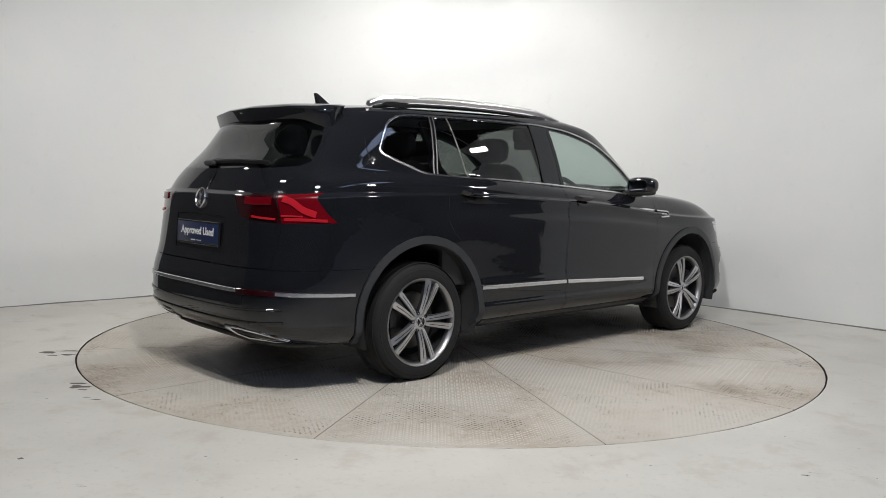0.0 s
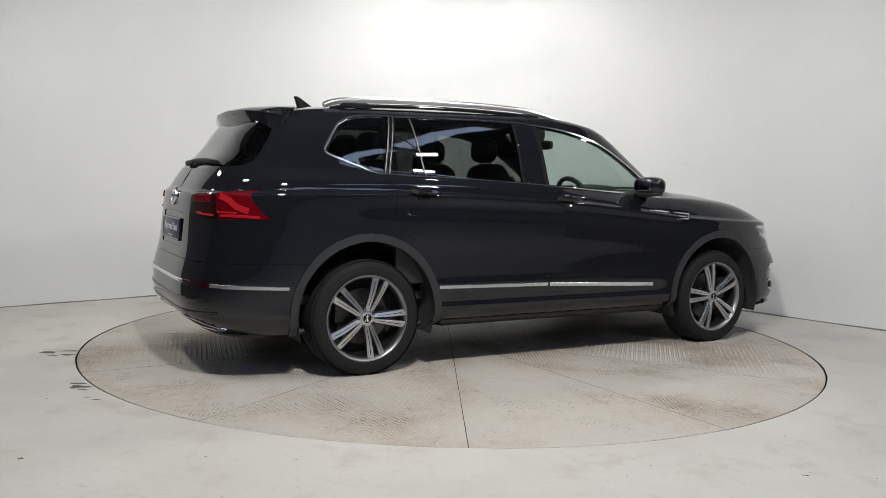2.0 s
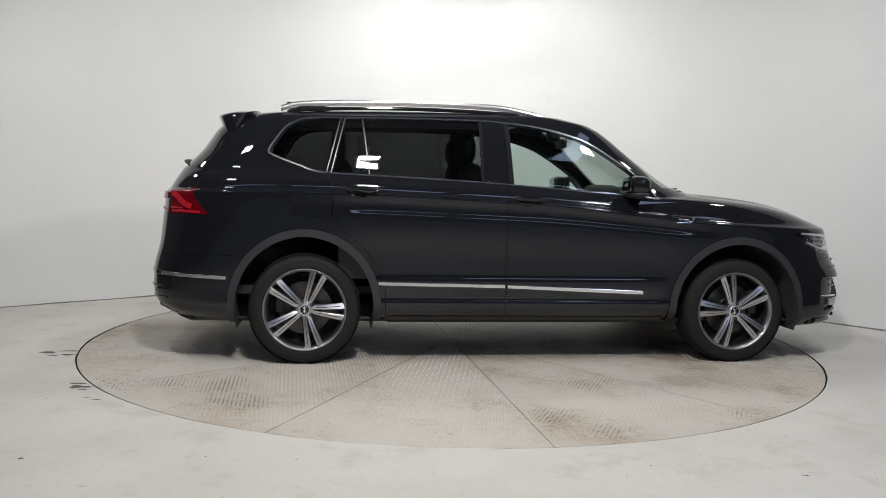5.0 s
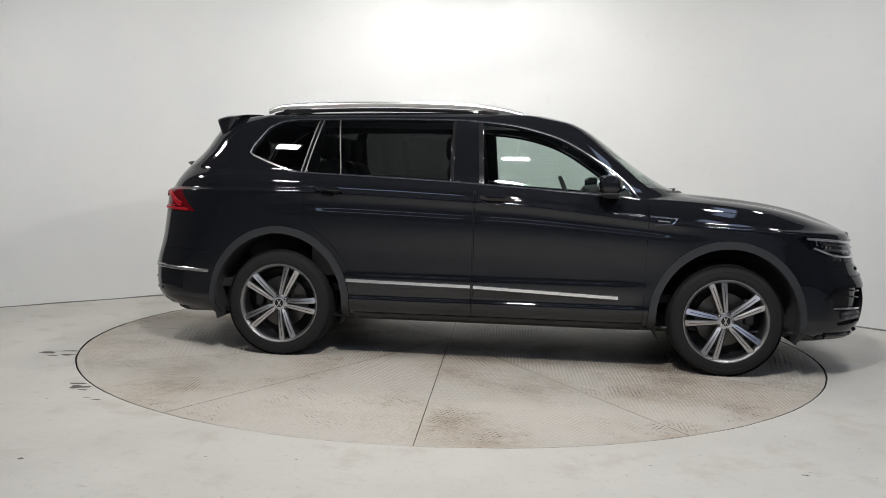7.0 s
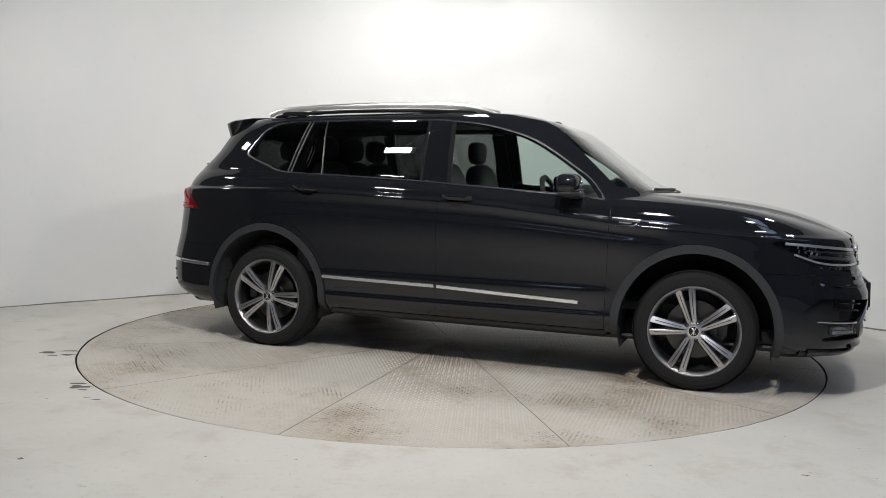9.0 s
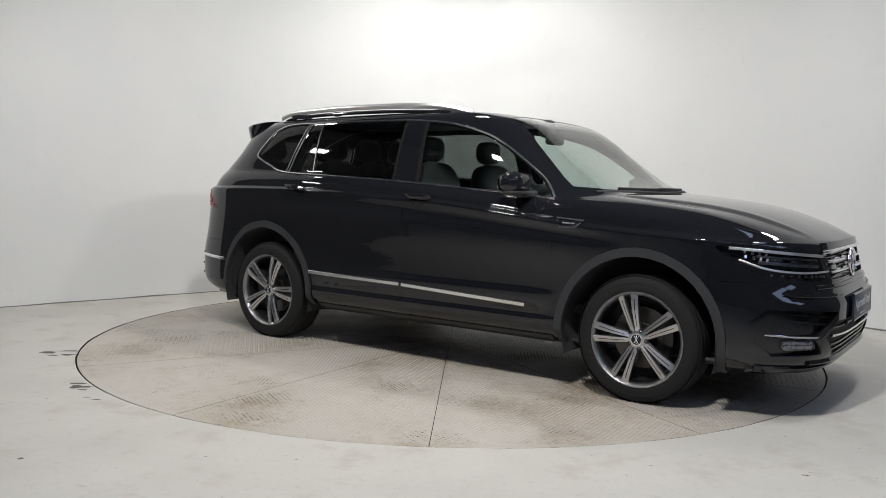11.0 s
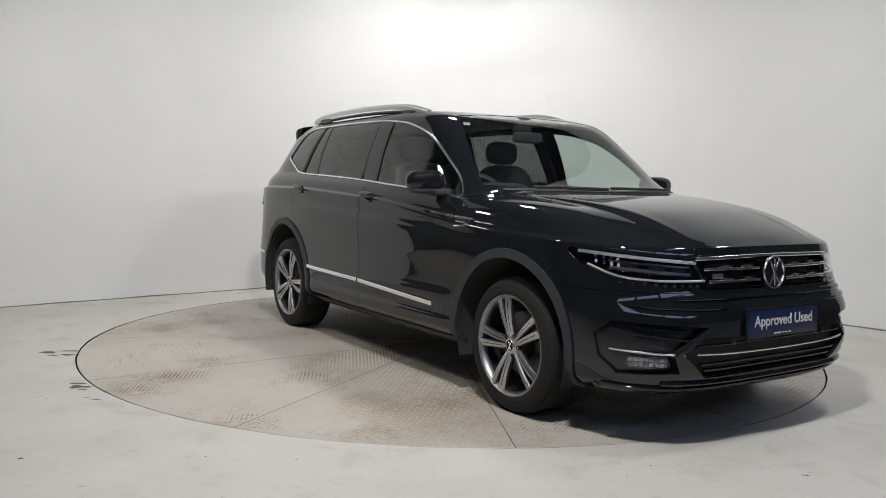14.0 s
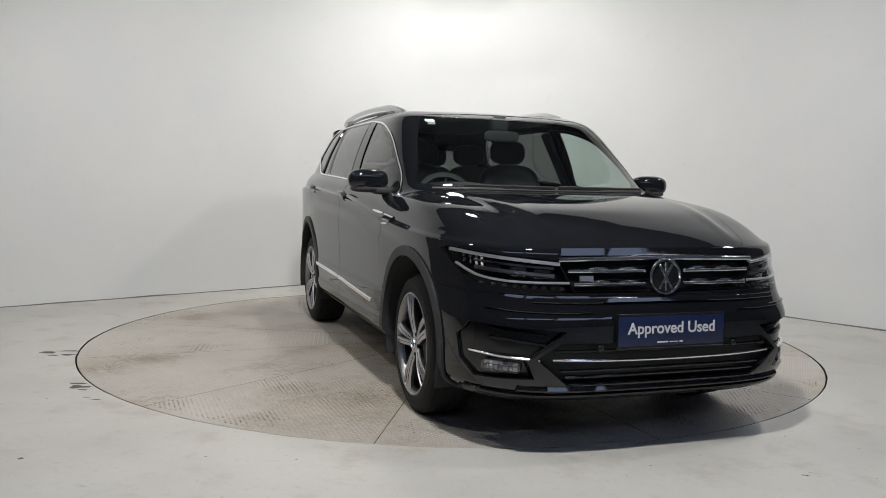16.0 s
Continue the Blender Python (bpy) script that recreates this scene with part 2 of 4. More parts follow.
def upright_wall(name, pts, mat, label):
    bm = bmesh.new()
    m = len(pts) - 1
    inner, outer = [], []
    for i, p in enumerate(pts):
        for lst, q in ((inner, p), (outer, p + outward(pts, i) * 0.15)):
            lst.append((bm.verts.new((q.x, q.y, 0.007)), bm.verts.new((q.x, q.y, WALL_H))))
    for i in range(m):
        bm.faces.new((inner[i][0], inner[i][1], inner[i + 1][1], inner[i + 1][0]))
        bm.faces.new((outer[i][0], outer[i + 1][0], outer[i + 1][1], outer[i][1]))
        bm.faces.new((inner[i][1], outer[i][1], outer[i + 1][1], inner[i + 1][1]))
    for i in (0, m):
        bm.faces.new((inner[i][0], outer[i][0], outer[i][1], inner[i][1]))
    bmesh.ops.recalc_face_normals(bm, faces=bm.faces)
    wl = new(name, finish(bm, name, mat))
    wl.data.set_sharp_from_angle(angle=radians(40))
    tagged(wl, label, "wall", kind="structure")


def build_room():
    # floor: one ring from the pit's edge to the far walls
    bm = bmesh.new()
    n = 240
    radii = [2.518, 2.56, 2.7, 3.0, 3.5, 4.2, 5.2, 7.0, 10.0, 16.0]
    rings = []
    for k, r in enumerate(radii):
        ring = []
        for i in range(n):
            a = 2 * math.pi * i / n
            rr = r
            if k == 0:
                rr += 0.010 * max(0.0, noise.noise(Vector((2.2 * math.cos(a), 2.2 * math.sin(a), 3.1)))) \
                    + 0.004 * noise.noise(Vector((14 * math.cos(a), 14 * math.sin(a), 0.3)))
            ring.append(bm.verts.new((rr * math.cos(a), rr * math.sin(a), 0)))
        rings.append(ring)
    low = [bm.verts.new((v.co.x, v.co.y, -0.12)) for v in rings[0]]
    rings.insert(0, low)
    for p, q in zip(rings, rings[1:]):
        for i in range(n):
            j = (i + 1) % n
            bm.faces.new((p[i], q[i], q[j], p[j]))
    for f in bm.faces:
        f.material_index = 1 if f.calc_center_median().z < -0.01 else 0
    fl = new("floor", finish(bm, "floor", [FLOOR_MAT, GAP_MAT], False))
    tagged(fl, "off-white painted concrete floor with scuffs and chips", "floor", kind="structure")
    pit = new("pit_floor", finish(box(5.4, 5.4, 0.02, (0, 0, -0.14)), "pit_floor", GAP_MAT))
    tagged(pit, "dark bottom of the pit under the turntable", "floor", kind="structure")

    # studio wall, with thickness, and dark ends added out of view to darken reflections
    line = wall_line(5.75, 6.6)
    upright_wall("wall_back", line, WALL_MAT, "white-painted studio wall round the turntable with a wide rounded corner")
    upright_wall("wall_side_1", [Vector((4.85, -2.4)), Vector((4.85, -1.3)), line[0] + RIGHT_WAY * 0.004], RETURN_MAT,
                 "unseen dark end added to the studio wall to darken the car's reflections")
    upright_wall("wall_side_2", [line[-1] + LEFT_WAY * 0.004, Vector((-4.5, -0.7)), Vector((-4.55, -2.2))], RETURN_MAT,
                 "unseen dark end added to the studio wall to darken the car's reflections")
    # dirty joint at the wall's foot, thicker in places
    bm = bmesh.new()
    prev = None
    for i, p in enumerate(line):
        steps = 40 if i in (0, len(line) - 2) else 1
        q = line[min(i + 1, len(line) - 1)]
        for k in range(steps):
            c = p + (q - p) * k / steps
            z = 0.010 + 0.006 * noise.noise(Vector((c.x * 2.3, c.y * 2.3, 0.7)))
            o = outward(line, min(max(i, 1), len(line) - 2))
            a, b = c - o * 0.003, c + o * 0.1
            cur = [bm.verts.new((a.x, a.y, 0.0)), bm.verts.new((a.x, a.y, z)), bm.verts.new((b.x, b.y, z))]
            if prev:
                for j in range(2):
                    bm.faces.new((prev[j], cur[j], cur[j + 1], prev[j + 1]))
            prev = cur
    tagged(new("trim", finish(bm, "trim", JOINT_MAT)), "thin grey dirty joint along the foot of the wall", "trim",
           kind="structure")

    # dark hall around and behind, and its ceiling
    for nm, sx, sy, at in (("wall_south", 20, 0.2, (0, -12.1, 2.4)), ("wall_north", 20, 0.2, (0, 5.4, 2.4)),
                           ("wall_east", 0.2, 17.3, (9.1, -3.35, 2.4)), ("wall_west", 0.2, 17.3, (-9.1, -3.35, 2.4))):
        w = new(nm, finish(box(sx, sy, 4.8, at), nm, DARK_ROOM, False))
        tagged(w, "dark painted wall of the hall", "wall", kind="structure")
    ce = new("ceiling", finish(box(18.4, 17.7, 0.1, (0, -3.35, 4.86)), "ceiling", DARK_ROOM, False))
    tagged(ce, "dark hall ceiling", "ceiling", kind="structure")


def flood_light(at, to, sx, sy):
    e = empty("flood_light", "white ceiling-hung rectangular LED flood light, lit", "lamp", "studio flood lights")
    e.matrix_world = look(at, to)
    part("housing", box(sx + 0.06, sy + 0.06, 0.07, (0, 0, 0.06), 0.012), SATIN, e)
    bm = bmesh.new()
    bmesh.ops.create_grid(bm, x_segments=1, y_segments=1, size=0.5, matrix=Matrix.Diagonal((sx, sy, 1, 1)))
    for v in bm.verts:
        v.co.z = 0.018
    part("diffuser", bm, GLOW, e, "glowing white diffuser", 0)
    up = e.matrix_world.inverted().to_3x3() @ Vector((0, 0, 1))
    b0 = Vector((0, 0, 0.09))
    length = 4.81 - at[2] - 0.05
    part("hanger", sweep([b0, b0 + up * length * 0.5, b0 + up * length], [Vector((1, 0.2, 0))] * 3, 0.03, 0.015), SATIN, e)


def skylight(x, y, sx, sy):
    e = empty("roof_light", "long pale blue daylight panel in the dark ceiling", "skylight", "roof lights")
    e.location = (x, y, 4.8)
    part("frame", box(sx + 0.1, sy + 0.1, 0.02, (0, 0, 0.0), 0.004), SATIN, e)
    part("pane", box(sx, sy, 0.012, (0, 0, -0.018)), SKYLIGHT, e, "pale blue daylight pane")


build_room()
for at, to, sx, sy, watts in FLOODS:
    flood_light(at, to, sx, sy)
for x, y, sx, sy in ((-3.2, -8.5, 3.4, 0.8), (0.6, -8.5, 3.4, 0.8), (4.4, -8.5, 3.4, 1.5), (7.3, -7.9, 2.0, 1.8), (3.0, -1.9, 0.45, 1.7), (3.0, -3.9, 0.45, 1.7)):
    skylight(x, y, sx, sy)


# ---------------- turntable ----------------
def build_turntable():
    tt = empty("turntable", "round flush turntable of white-painted worn tread plate", "turntable")
    seam = radians(-27.2)
    random.seed(4)
    for k in range(12):
        a0, a1 = seam + k * math.pi / 6, seam + (k + 1) * math.pi / 6
        bm = bmesh.new()
        na = 16
        rows = []
        for r in (0.004, 0.6, 1.3, 2.0, DISC_R - 0.004, DISC_R):
            row = []
            for i in range(na + 1):
                e = min(0.0018 / r, 0.12)
                a = a0 + e + (a1 - a0 - 2 * e) * i / na
                row.append(bm.verts.new((r * math.cos(a), r * math.sin(a), -0.003 if r == DISC_R else 0.0)))
            rows.append(row)
        for p, q in zip(rows, rows[1:]):
            for i in range(na):
                bm.faces.new((p[i], q[i], q[i + 1], p[i + 1]))
        edge = [e for e in bm.edges if e.is_boundary]
        ex = bmesh.ops.extrude_edge_only(bm, edges=edge)
        for v in ex["geom"]:
            if isinstance(v, bmesh.types.BMVert):
                v.co.z -= 0.012
        bmesh.ops.recalc_face_normals(bm, faces=bm.faces)
        for f in bm.faces:
            f.material_index = 1 if f.calc_center_median().z < -0.004 else 0
        part("plate", bm, [DISC_MAT, GAP_MAT], tt, angle=30)
    part("bearing_drum", lathe([(2.44, -0.016), (2.44, -0.115)], 96, "z"), GAP_MAT, tt)
    part("underplate", box(3.3, 3.3, 0.008, (0, 0, -0.02)), GAP_MAT, tt)
    # raised tread lozenges, set crosswise in a diagonal net on each plate
    vs, fs = [], []
    g = 0.0225
    n = int(2.5 / g)
    for k in range(12):
        mid = seam + (k + 0.5) * math.pi / 6
        turn = mid + math.pi / 4
        ct, st = math.cos(turn), math.sin(turn)
        for i, j in itertools.product(range(-n, n + 1), range(-n, n + 1)):
            x, y = g * (i * ct - j * st), g * (i * st + j * ct)
            r = math.hypot(x, y)
            off = (math.atan2(y, x) - mid + math.pi) % (2 * math.pi) - math.pi
            if r > 2.47 or abs(off) > math.pi / 12 or (math.pi / 12 - abs(off)) * r < 0.018:
                continue
            t = turn + radians(45 if (i + j) % 2 else -45) + random.uniform(-0.08, 0.08)
            c, s = math.cos(t), math.sin(t)
            b = len(vs)
            for u, v, z in ((-0.015, 0, 0.0002), (-0.006, -0.005, 0.0002), (0.006, -0.005, 0.0002), (0.015, 0, 0.0002),
                            (0.006, 0.005, 0.0002), (-0.006, 0.005, 0.0002), (-0.007, 0, 0.0024), (0.007, 0, 0.0024)):
                vs.append((x + 0.54 * (u * c - v * s), y + 0.54 * (u * s + v * c), z))
            fs += [(b, b + 1, b + 6), (b + 1, b + 2, b + 7, b + 6), (b + 2, b + 3, b + 7), (b + 3, b + 4, b + 7),
                   (b + 4, b + 5, b + 6, b + 7), (b + 5, b, b + 6)]
    me = bpy.data.meshes.new("tread_pattern")
    me.from_pydata(vs, [], fs)
    me.materials.append(TREAD_MAT)
    ob = new("tread_pattern", me)
    ob.parent = tt
    tagged(ob, "worn raised tread lozenges, dark where the paint is gone", kind="stuff")
    return tt


TURNTABLE = build_turntable()


def paint_chips():
    """Bare dark spots where the floor paint has flaked off."""
    random.seed(9)
    bm = bmesh.new()
    spots = [(-2.57, -0.82, 0.07, 0.035), (-2.47, -0.76, 0.09, 0.022), (-2.42, -0.87, 0.06, 0.026), (-2.5, -0.9, 0.05, 0.014), (-2.0, -1.65, 0.075, 0.04), (-2.04, -1.58, 0.05, 0.018), (-1.95, -1.71, 0.03, 0.012),
             (-0.62, -2.72, 0.008, 0.008), (-1.8, -1.9, 0.03, 0.01), (-1.72, -2.8, 0.02, 0.012), (-1.86, -1.86, 0.03, 0.006),
             (1.45, -2.75, 0.02, 0.008), (2.3, -2.1, 0.035, 0.014), (1.9, -3.1, 0.05, 0.02), (1.7, -3.25, 0.06, 0.02), (2.0, -3.3, 0.05, 0.018),
             (2.3, -3.15, 0.05, 0.02), (-1.6, 2.35, 0.12, 0.008), (2.55, -1.35, 0.06, 0.014)]
    for k in range(70):
        a, r = random.uniform(math.pi, 2 * math.pi), random.uniform(2.62, 4.2)
        spots.append((r * math.cos(a), r * math.sin(a), random.uniform(0.002, 0.012), random.uniform(0.002, 0.004)))
    for x, y, a, b in spots:
        n = 14
        t = random.uniform(-0.3, 0.3)
        vs = []
        for i in range(n):
            w = 2 * math.pi * i / n
            k = random.uniform(0.45, 1.15)
            u, v = a * k * math.cos(w), b * k * math.sin(w)
            vs.append(bm.verts.new((x + u * math.cos(t) - v * math.sin(t), y + u * math.sin(t) + v * math.cos(t), 0.0012)))
        bm.faces.new(vs)
    ob = new("paint_chips", finish(bm, "paint_chips", CHIP_MAT, False))
    tagged(ob, "dark flaked spots in the white floor paint", "paint chips", kind="stuff")


CHIP_MAT = grained("bare_concrete", (0.13, 0.12, 0.105), 0.8, 25.0)
paint_chips()


# ---------------- car: body surface ----------------
# levels of the body from the lower lip to the roof's edge: nose, half width, tail, and how square the corners are
LV = list(range(13))
XF = [2.15, 2.255, 2.30, 2.318, 2.318, 2.275, 2.25, 2.23, 2.19, 1.205, 0.862, 0.488, 0.30]
HW = [0.835, 0.894, 0.904, 0.902, 0.903, 0.907, 0.912, 0.917, 0.888, 0.818, 0.762, 0.660, 0.592]
XR = [-2.22, -2.31, -2.365, -2.385, -2.38, -2.345, -2.33, -2.315, -2.29, -2.215, -2.10, -1.985, -1.90]
NF = [4.0, 4.5, 4.7, 4.7, 4.5, 4.0, 3.7, 3.5, 3.4, 4.6, 5.4, 6.0, 6.2]
CF = [1.2, 1.2, 1.2, 1.2, 1.2, 1.2, 1.2, 1.2, 1.2, 0.3, 0.0, -0.1, -0.2]
NR = [4.5, 4.8, 5, 5, 5, 4.6, 4.2, 4, 3.9, 3.8, 3.8, 4, 4]
CR = [-1.5, -1.5, -1.5, -1.5, -1.5, -1.5, -1.5, -1.5, -1.5, -1.45, -1.4, -1.35, -1.3]
ZC = [0.20, 0.26, 0.34, 0.45, 0.57, 0.675, 0.79]


def z_shoulder(x):
    return curve([-2.4, -1.24, -0.12, 0.1, 0.73, 1.07, 1.6, 2.3],
                 [1.045, 1.062, 1.027, 1.017, 0.957, 0.922, 0.893, 0.873], x)


def z_belt(x):
    return curve([-2.3, -1.2, -0.3, 0.4, 0.87, 1.0, 1.22], [1.20, 1.187, 1.148, 1.104, 1.072, 1.085, 1.108], x)


def z_wintop(x):
    return curve([-2.0, -1.4, -0.3, 0.43], [1.475, 1.525, 1.545, 1.535], x)


def z_roof(x):
    return curve([-1.95, -1.36, -0.7, -0.16, 0.13, 0.26], [1.565, 1.615, 1.638, 1.628, 1.6, 1.583], x)


def z_hood(x, y):
    a = abs(y)
    z = curve([1.0, 1.203, 1.516, 1.807, 2.039, 2.15, 2.26], [1.118, 1.106, 1.078, 1.036, 0.976, 0.937, 0.885], x)
    z -= 0.011 + (0.011 + 0.016 * step(1.6, 2.1, x)) * (a / 0.6) ** 2 + 0.9 * max(0.0, a - 0.68) ** 2
    edge = 0.485 + 0.2 * (2.14 - x)
    return z + 0.015 * (1 - step(edge - 0.075, edge - 0.01, a))


def side_bow(x):
    """The flanks draw in a little towards both ends."""
    return 1 - (0.022 if x > 0 else 0.056) * max(0.0, (abs(x + 0.1) - 0.7) / 1.2) ** 2


def lift(x):
    """How far the lower edge rises above the lip's height: sills and tail ride higher than the nose."""
    return curve([-2.4, -1.7, -1.2, 1.2, 1.8, 2.3], [0.06, 0.065, 0.09, 0.09, 0.03, 0.01], x)


def z_level(v, x):
    def at(k):
        if k <= 4:
            return ZC[k] + lift(x) * (1.0, 0.9, 0.45, 0.1, 0.0)[k]
        if k <= 6:
            return ZC[k] + (z_shoulder(x) - 0.875) * (0.35 if k == 5 else 0.7)
        if k == 7:
            return z_shoulder(x)
        if k == 8:
            return z_shoulder(x) + 0.026
        if k == 9:
            return z_belt(x)
        if k == 10:
            return z_belt(x) * 0.56 + z_wintop(x) * 0.44
        if k == 11:
            return z_wintop(x)
        return z_wintop(x) + 0.046
    return curve(LV, [at(k) for k in LV], v)


NFRONT, NSIDE, NREAR = 60, 56, 32


def ring(v):
    """Half outline at level v from the nose round the flank to the tail."""
    xf, w, xr, nf, cf, nr, cr = (curve(LV, t, v) for t in (XF, HW, XR, NF, CF, NR, CR))

    def arc(c, a, n, count):
        dense = []
        for i in range(401):
            t = math.pi / 2 * i / 400
            dense.append((c + a * math.cos(t) ** (2 / n), w * math.sin(t) ** (2 / n)))
        s = [0.0]
        for p, q in zip(dense, dense[1:]):
            s.append(s[-1] + math.hypot(q[0] - p[0], q[1] - p[1]))
        at = np.linspace(0, s[-1], count + 1)
        xs = np.interp(at, s, [p[0] for p in dense])
        ys = np.interp(at, s, [p[1] for p in dense])
        return list(zip(xs, ys))
    pts = arc(cf, xf - cf, nf, NFRONT)
    pts += [(cf + (cr - cf) * i / NSIDE, w) for i in range(1, NSIDE)]
    pts += arc(cr, xr - cr, nr, NREAR)[::-1]
    return [(x, y * side_bow(x)) for x, y in pts]


def crease(v, x):
    """Pressed lines along the doors: small ledges that look up at the ceiling."""
    along = step(-1.55, -1.0, x) * (1 - step(0.85, 1.35, x))
    upper = 0.0075 * step(4.6, 5.9, v) * (1 - step(6.05, 6.36, v)) - 0.0065 * step(6.05, 6.36, v) * (1 - step(6.4, 7.0, v))
    lower = 0.007 * step(2.6, 3.3, v) * (1 - step(3.72, 3.96, v)) + 0.006 * (1 - step(2.3, 2.5, v))
    doors = step(-0.98, -0.86, x) * (1 - step(0.78, 0.92, x))
    return along * upper + doors * lower


def body_surface():
    levels = [0, 0.5, 1, 1.5, 2, 2.2, 2.3, 2.36, 2.4, 2.44, 2.5, 2.6, 2.8, 3.2, 3.5, 3.65, 3.72, 3.78, 3.84, 3.9, 3.96, 4.05, 4.35, 4.7, 5, 5.3, 5.6, 5.8, 5.95, 6.08, 6.16, 6.24, 6.32, 6.4, 6.5, 6.65, 6.85, 7, 7.2, 7.4, 7.7, 8]
    levels += [8 + i / 26 for i in range(1, 26)] + [9, 9.15, 9.35, 9.6, 9.8, 10, 10.25, 10.5, 10.75, 11, 11.25, 11.5, 11.75, 12]
    rows = []
    lo, hi = ring(8), ring(9)
    for v in levels:
        row = []
        if 8 < v < 9:
            f = v - 8
            for i, (p, q) in enumerate(zip(lo, hi)):
                x, y = p[0] + (q[0] - p[0]) * f, p[1] + (q[1] - p[1]) * f
                g = 1 - step(0.62, 1.05, i / NFRONT)
                z = (1 - f) * z_level(8, p[0]) + f * z_level(9, q[0])
                y += 0.016 * math.sin(math.pi * f) * (1 - g)
                h = z_hood(x, y) + (1 - f) ** 4 * (z_level(8, p[0]) - z_hood(*p)) + f ** 4 * (z_level(9, q[0]) - z_hood(*q))
                row.append((x, y, z + (h - z) * g))
        else:
            row = [(x, y + crease(v, x), z_level(v, x)) for x, y in ring(v)]
        rows.append(row)
    edge = rows[-1]
    for j in range(1, 11):
        f = j / 10
        row = []
        for x, y, z in edge:
            xx = x + (min(0.10, max(-1.7, x)) - x) * f
            zz = z + (z_roof(xx) - z) * (1 - (1 - f) ** 2.2)
            row.append((xx, y * (1 - f), zz))
        rows.append(row)
    bm = bmesh.new()
    n = len(rows[0])
    for sgn in (1, -1):
        grid = [[bm.verts.new((x, y * sgn, z)) for x, y, z in row] for row in rows]
        for p, q in zip(grid, grid[1:]):
            for i in range(n - 1):
                f = (p[i], p[i + 1], q[i + 1], q[i])
                bm.faces.new(f if sgn > 0 else f[::-1])
    bmesh.ops.remove_doubles(bm, verts=bm.verts, dist=0.0004)
    bmesh.ops.dissolve_degenerate(bm, edges=bm.edges, dist=0.0004)
    bmesh.ops.recalc_face_normals(bm, faces=bm.faces)
    bm.normal_update()
    if sum(f.normal.z for f in bm.faces if f.calc_center_median().z > 1.5) < 0:
        bmesh.ops.reverse_faces(bm, faces=bm.faces)
        bm.normal_update()
    return bm


# ---------------- car: panels cut from the body surface ----------------
from mathutils.bvhtree import BVHTree
from mathutils.interpolate import poly_3d_calc

HUBS = (1.398, -1.398)
ARCH_Z = {HUBS[0]: 0.352, HUBS[1]: 0.362}
ARCH_IN, ARCH_OUT = 0.422, 0.468


def mirrored(half):
    """Closed outline from its right half, listed from the centre line's foot to its top."""
    return [(y, z) for y, z in half] + [(-y, z) for y, z in reversed(half) if y > 1e-6]


def circle(cx, cz, r, n=40):
    return [(cx + r * math.cos(2 * math.pi * i / n), cz + 1.025 * r * math.sin(2 * math.pi * i / n)) for i in range(n)]


def inside(poly, a, b):
    hit = False
    n = len(poly)
    for i in range(n):
        (x0, y0), (x1, y1) = poly[i], poly[(i + 1) % n]
        if (y0 > b) != (y1 > b) and a < (x1 - x0) * (b - y0) / (y1 - y0) + x0:
            hit = not hit
    return hit


# outlines: side ones in (x, z), end ones in (y, z), hood in (x, y)
QUARTER = [(-1.615, 1.30)] + rounded_path([(-1.60, 1.29), (-1.45, 1.235), (-1.285, 1.19)], 3) + \
          [(-1.195, 1.527)] + rounded_path([(-1.30, 1.525), (-1.41, 1.513), (-1.475, 1.488), (-1.52, 1.455), (-1.605, 1.325)], 3)
REAR_WIN = [(-1.24, 1.187), (-0.8, 1.17), (-0.305, 1.149), (-0.31, 1.536), (-0.8, 1.535), (-1.15, 1.528)]
FRONT_WIN = [(-0.10, 1.132), (0.38, 1.106), (0.60, 1.092), (0.835, 1.073)] + \
    rounded_path([(0.75, 1.176), (0.63, 1.265), (0.455, 1.375), (0.305, 1.442), (0.08, 1.499), (-0.14, 1.525)], 3)
REAR_DOOR = [(-0.153, 0.15), (-0.153, 1.118), (-0.35, 1.13), (-1.2, 1.168), (-1.243, 1.168), (-1.235, 0.92), (-1.19, 0.85),
             (-1.05, 0.74), (-0.955, 0.62), (-0.905, 0.48), (-0.90, 0.15)]
FRONT_DOOR = [(-0.145, 0.15), (0.895, 0.15), (0.905, 0.7), (0.912, 1.035), (0.84, 1.052), (0.4, 1.083), (-0.145, 1.112)]
WINDSCREEN = mirrored([(0, 1.118), (0.3, 1.12), (0.6, 1.128), (0.705, 1.14), (0.675, 1.25), (0.622, 1.40), (0.565, 1.525),
                       (0.52, 1.553), (0.3, 1.572), (0, 1.58)])
REAR_SCREEN = mirrored([(0, 1.195), (0.45, 1.20), (0.63, 1.215), (0.655, 1.24), (0.60, 1.40), (0.555, 1.49), (0, 1.50)])
HEADLAMP = [(0.425, 0.70), (0.49, 0.832), (0.70, 0.850), (0.855, 0.870), (0.862, 0.857), (0.842, 0.79), (0.785, 0.728), (0.60, 0.697)]
GRILLE = mirrored([(0, 0.697), (0.42, 0.70), (0.483, 0.832), (0.3, 0.842), (0, 0.846)])
INTAKE = mirrored([(0, 0.315), (0.46, 0.315), (0.60, 0.43), (0.50, 0.50), (0, 0.49)])
FOG = [(0.80, 0.335), (0.835, 0.40), (0.842, 0.50), (0.815, 0.565), (0.70, 0.56), (0.48, 0.545), (0.635, 0.42), (0.60, 0.345)]
TAIL_GATE_LAMP = [(0.36, 1.058), (0.645, 1.062), (0.685, 0.915), (0.50, 0.925), (0.42, 0.95)]
TAIL_SIDE_LAMP = [(0.652, 1.062), (0.79, 1.075), (0.843, 0.918), (0.692, 0.913)]
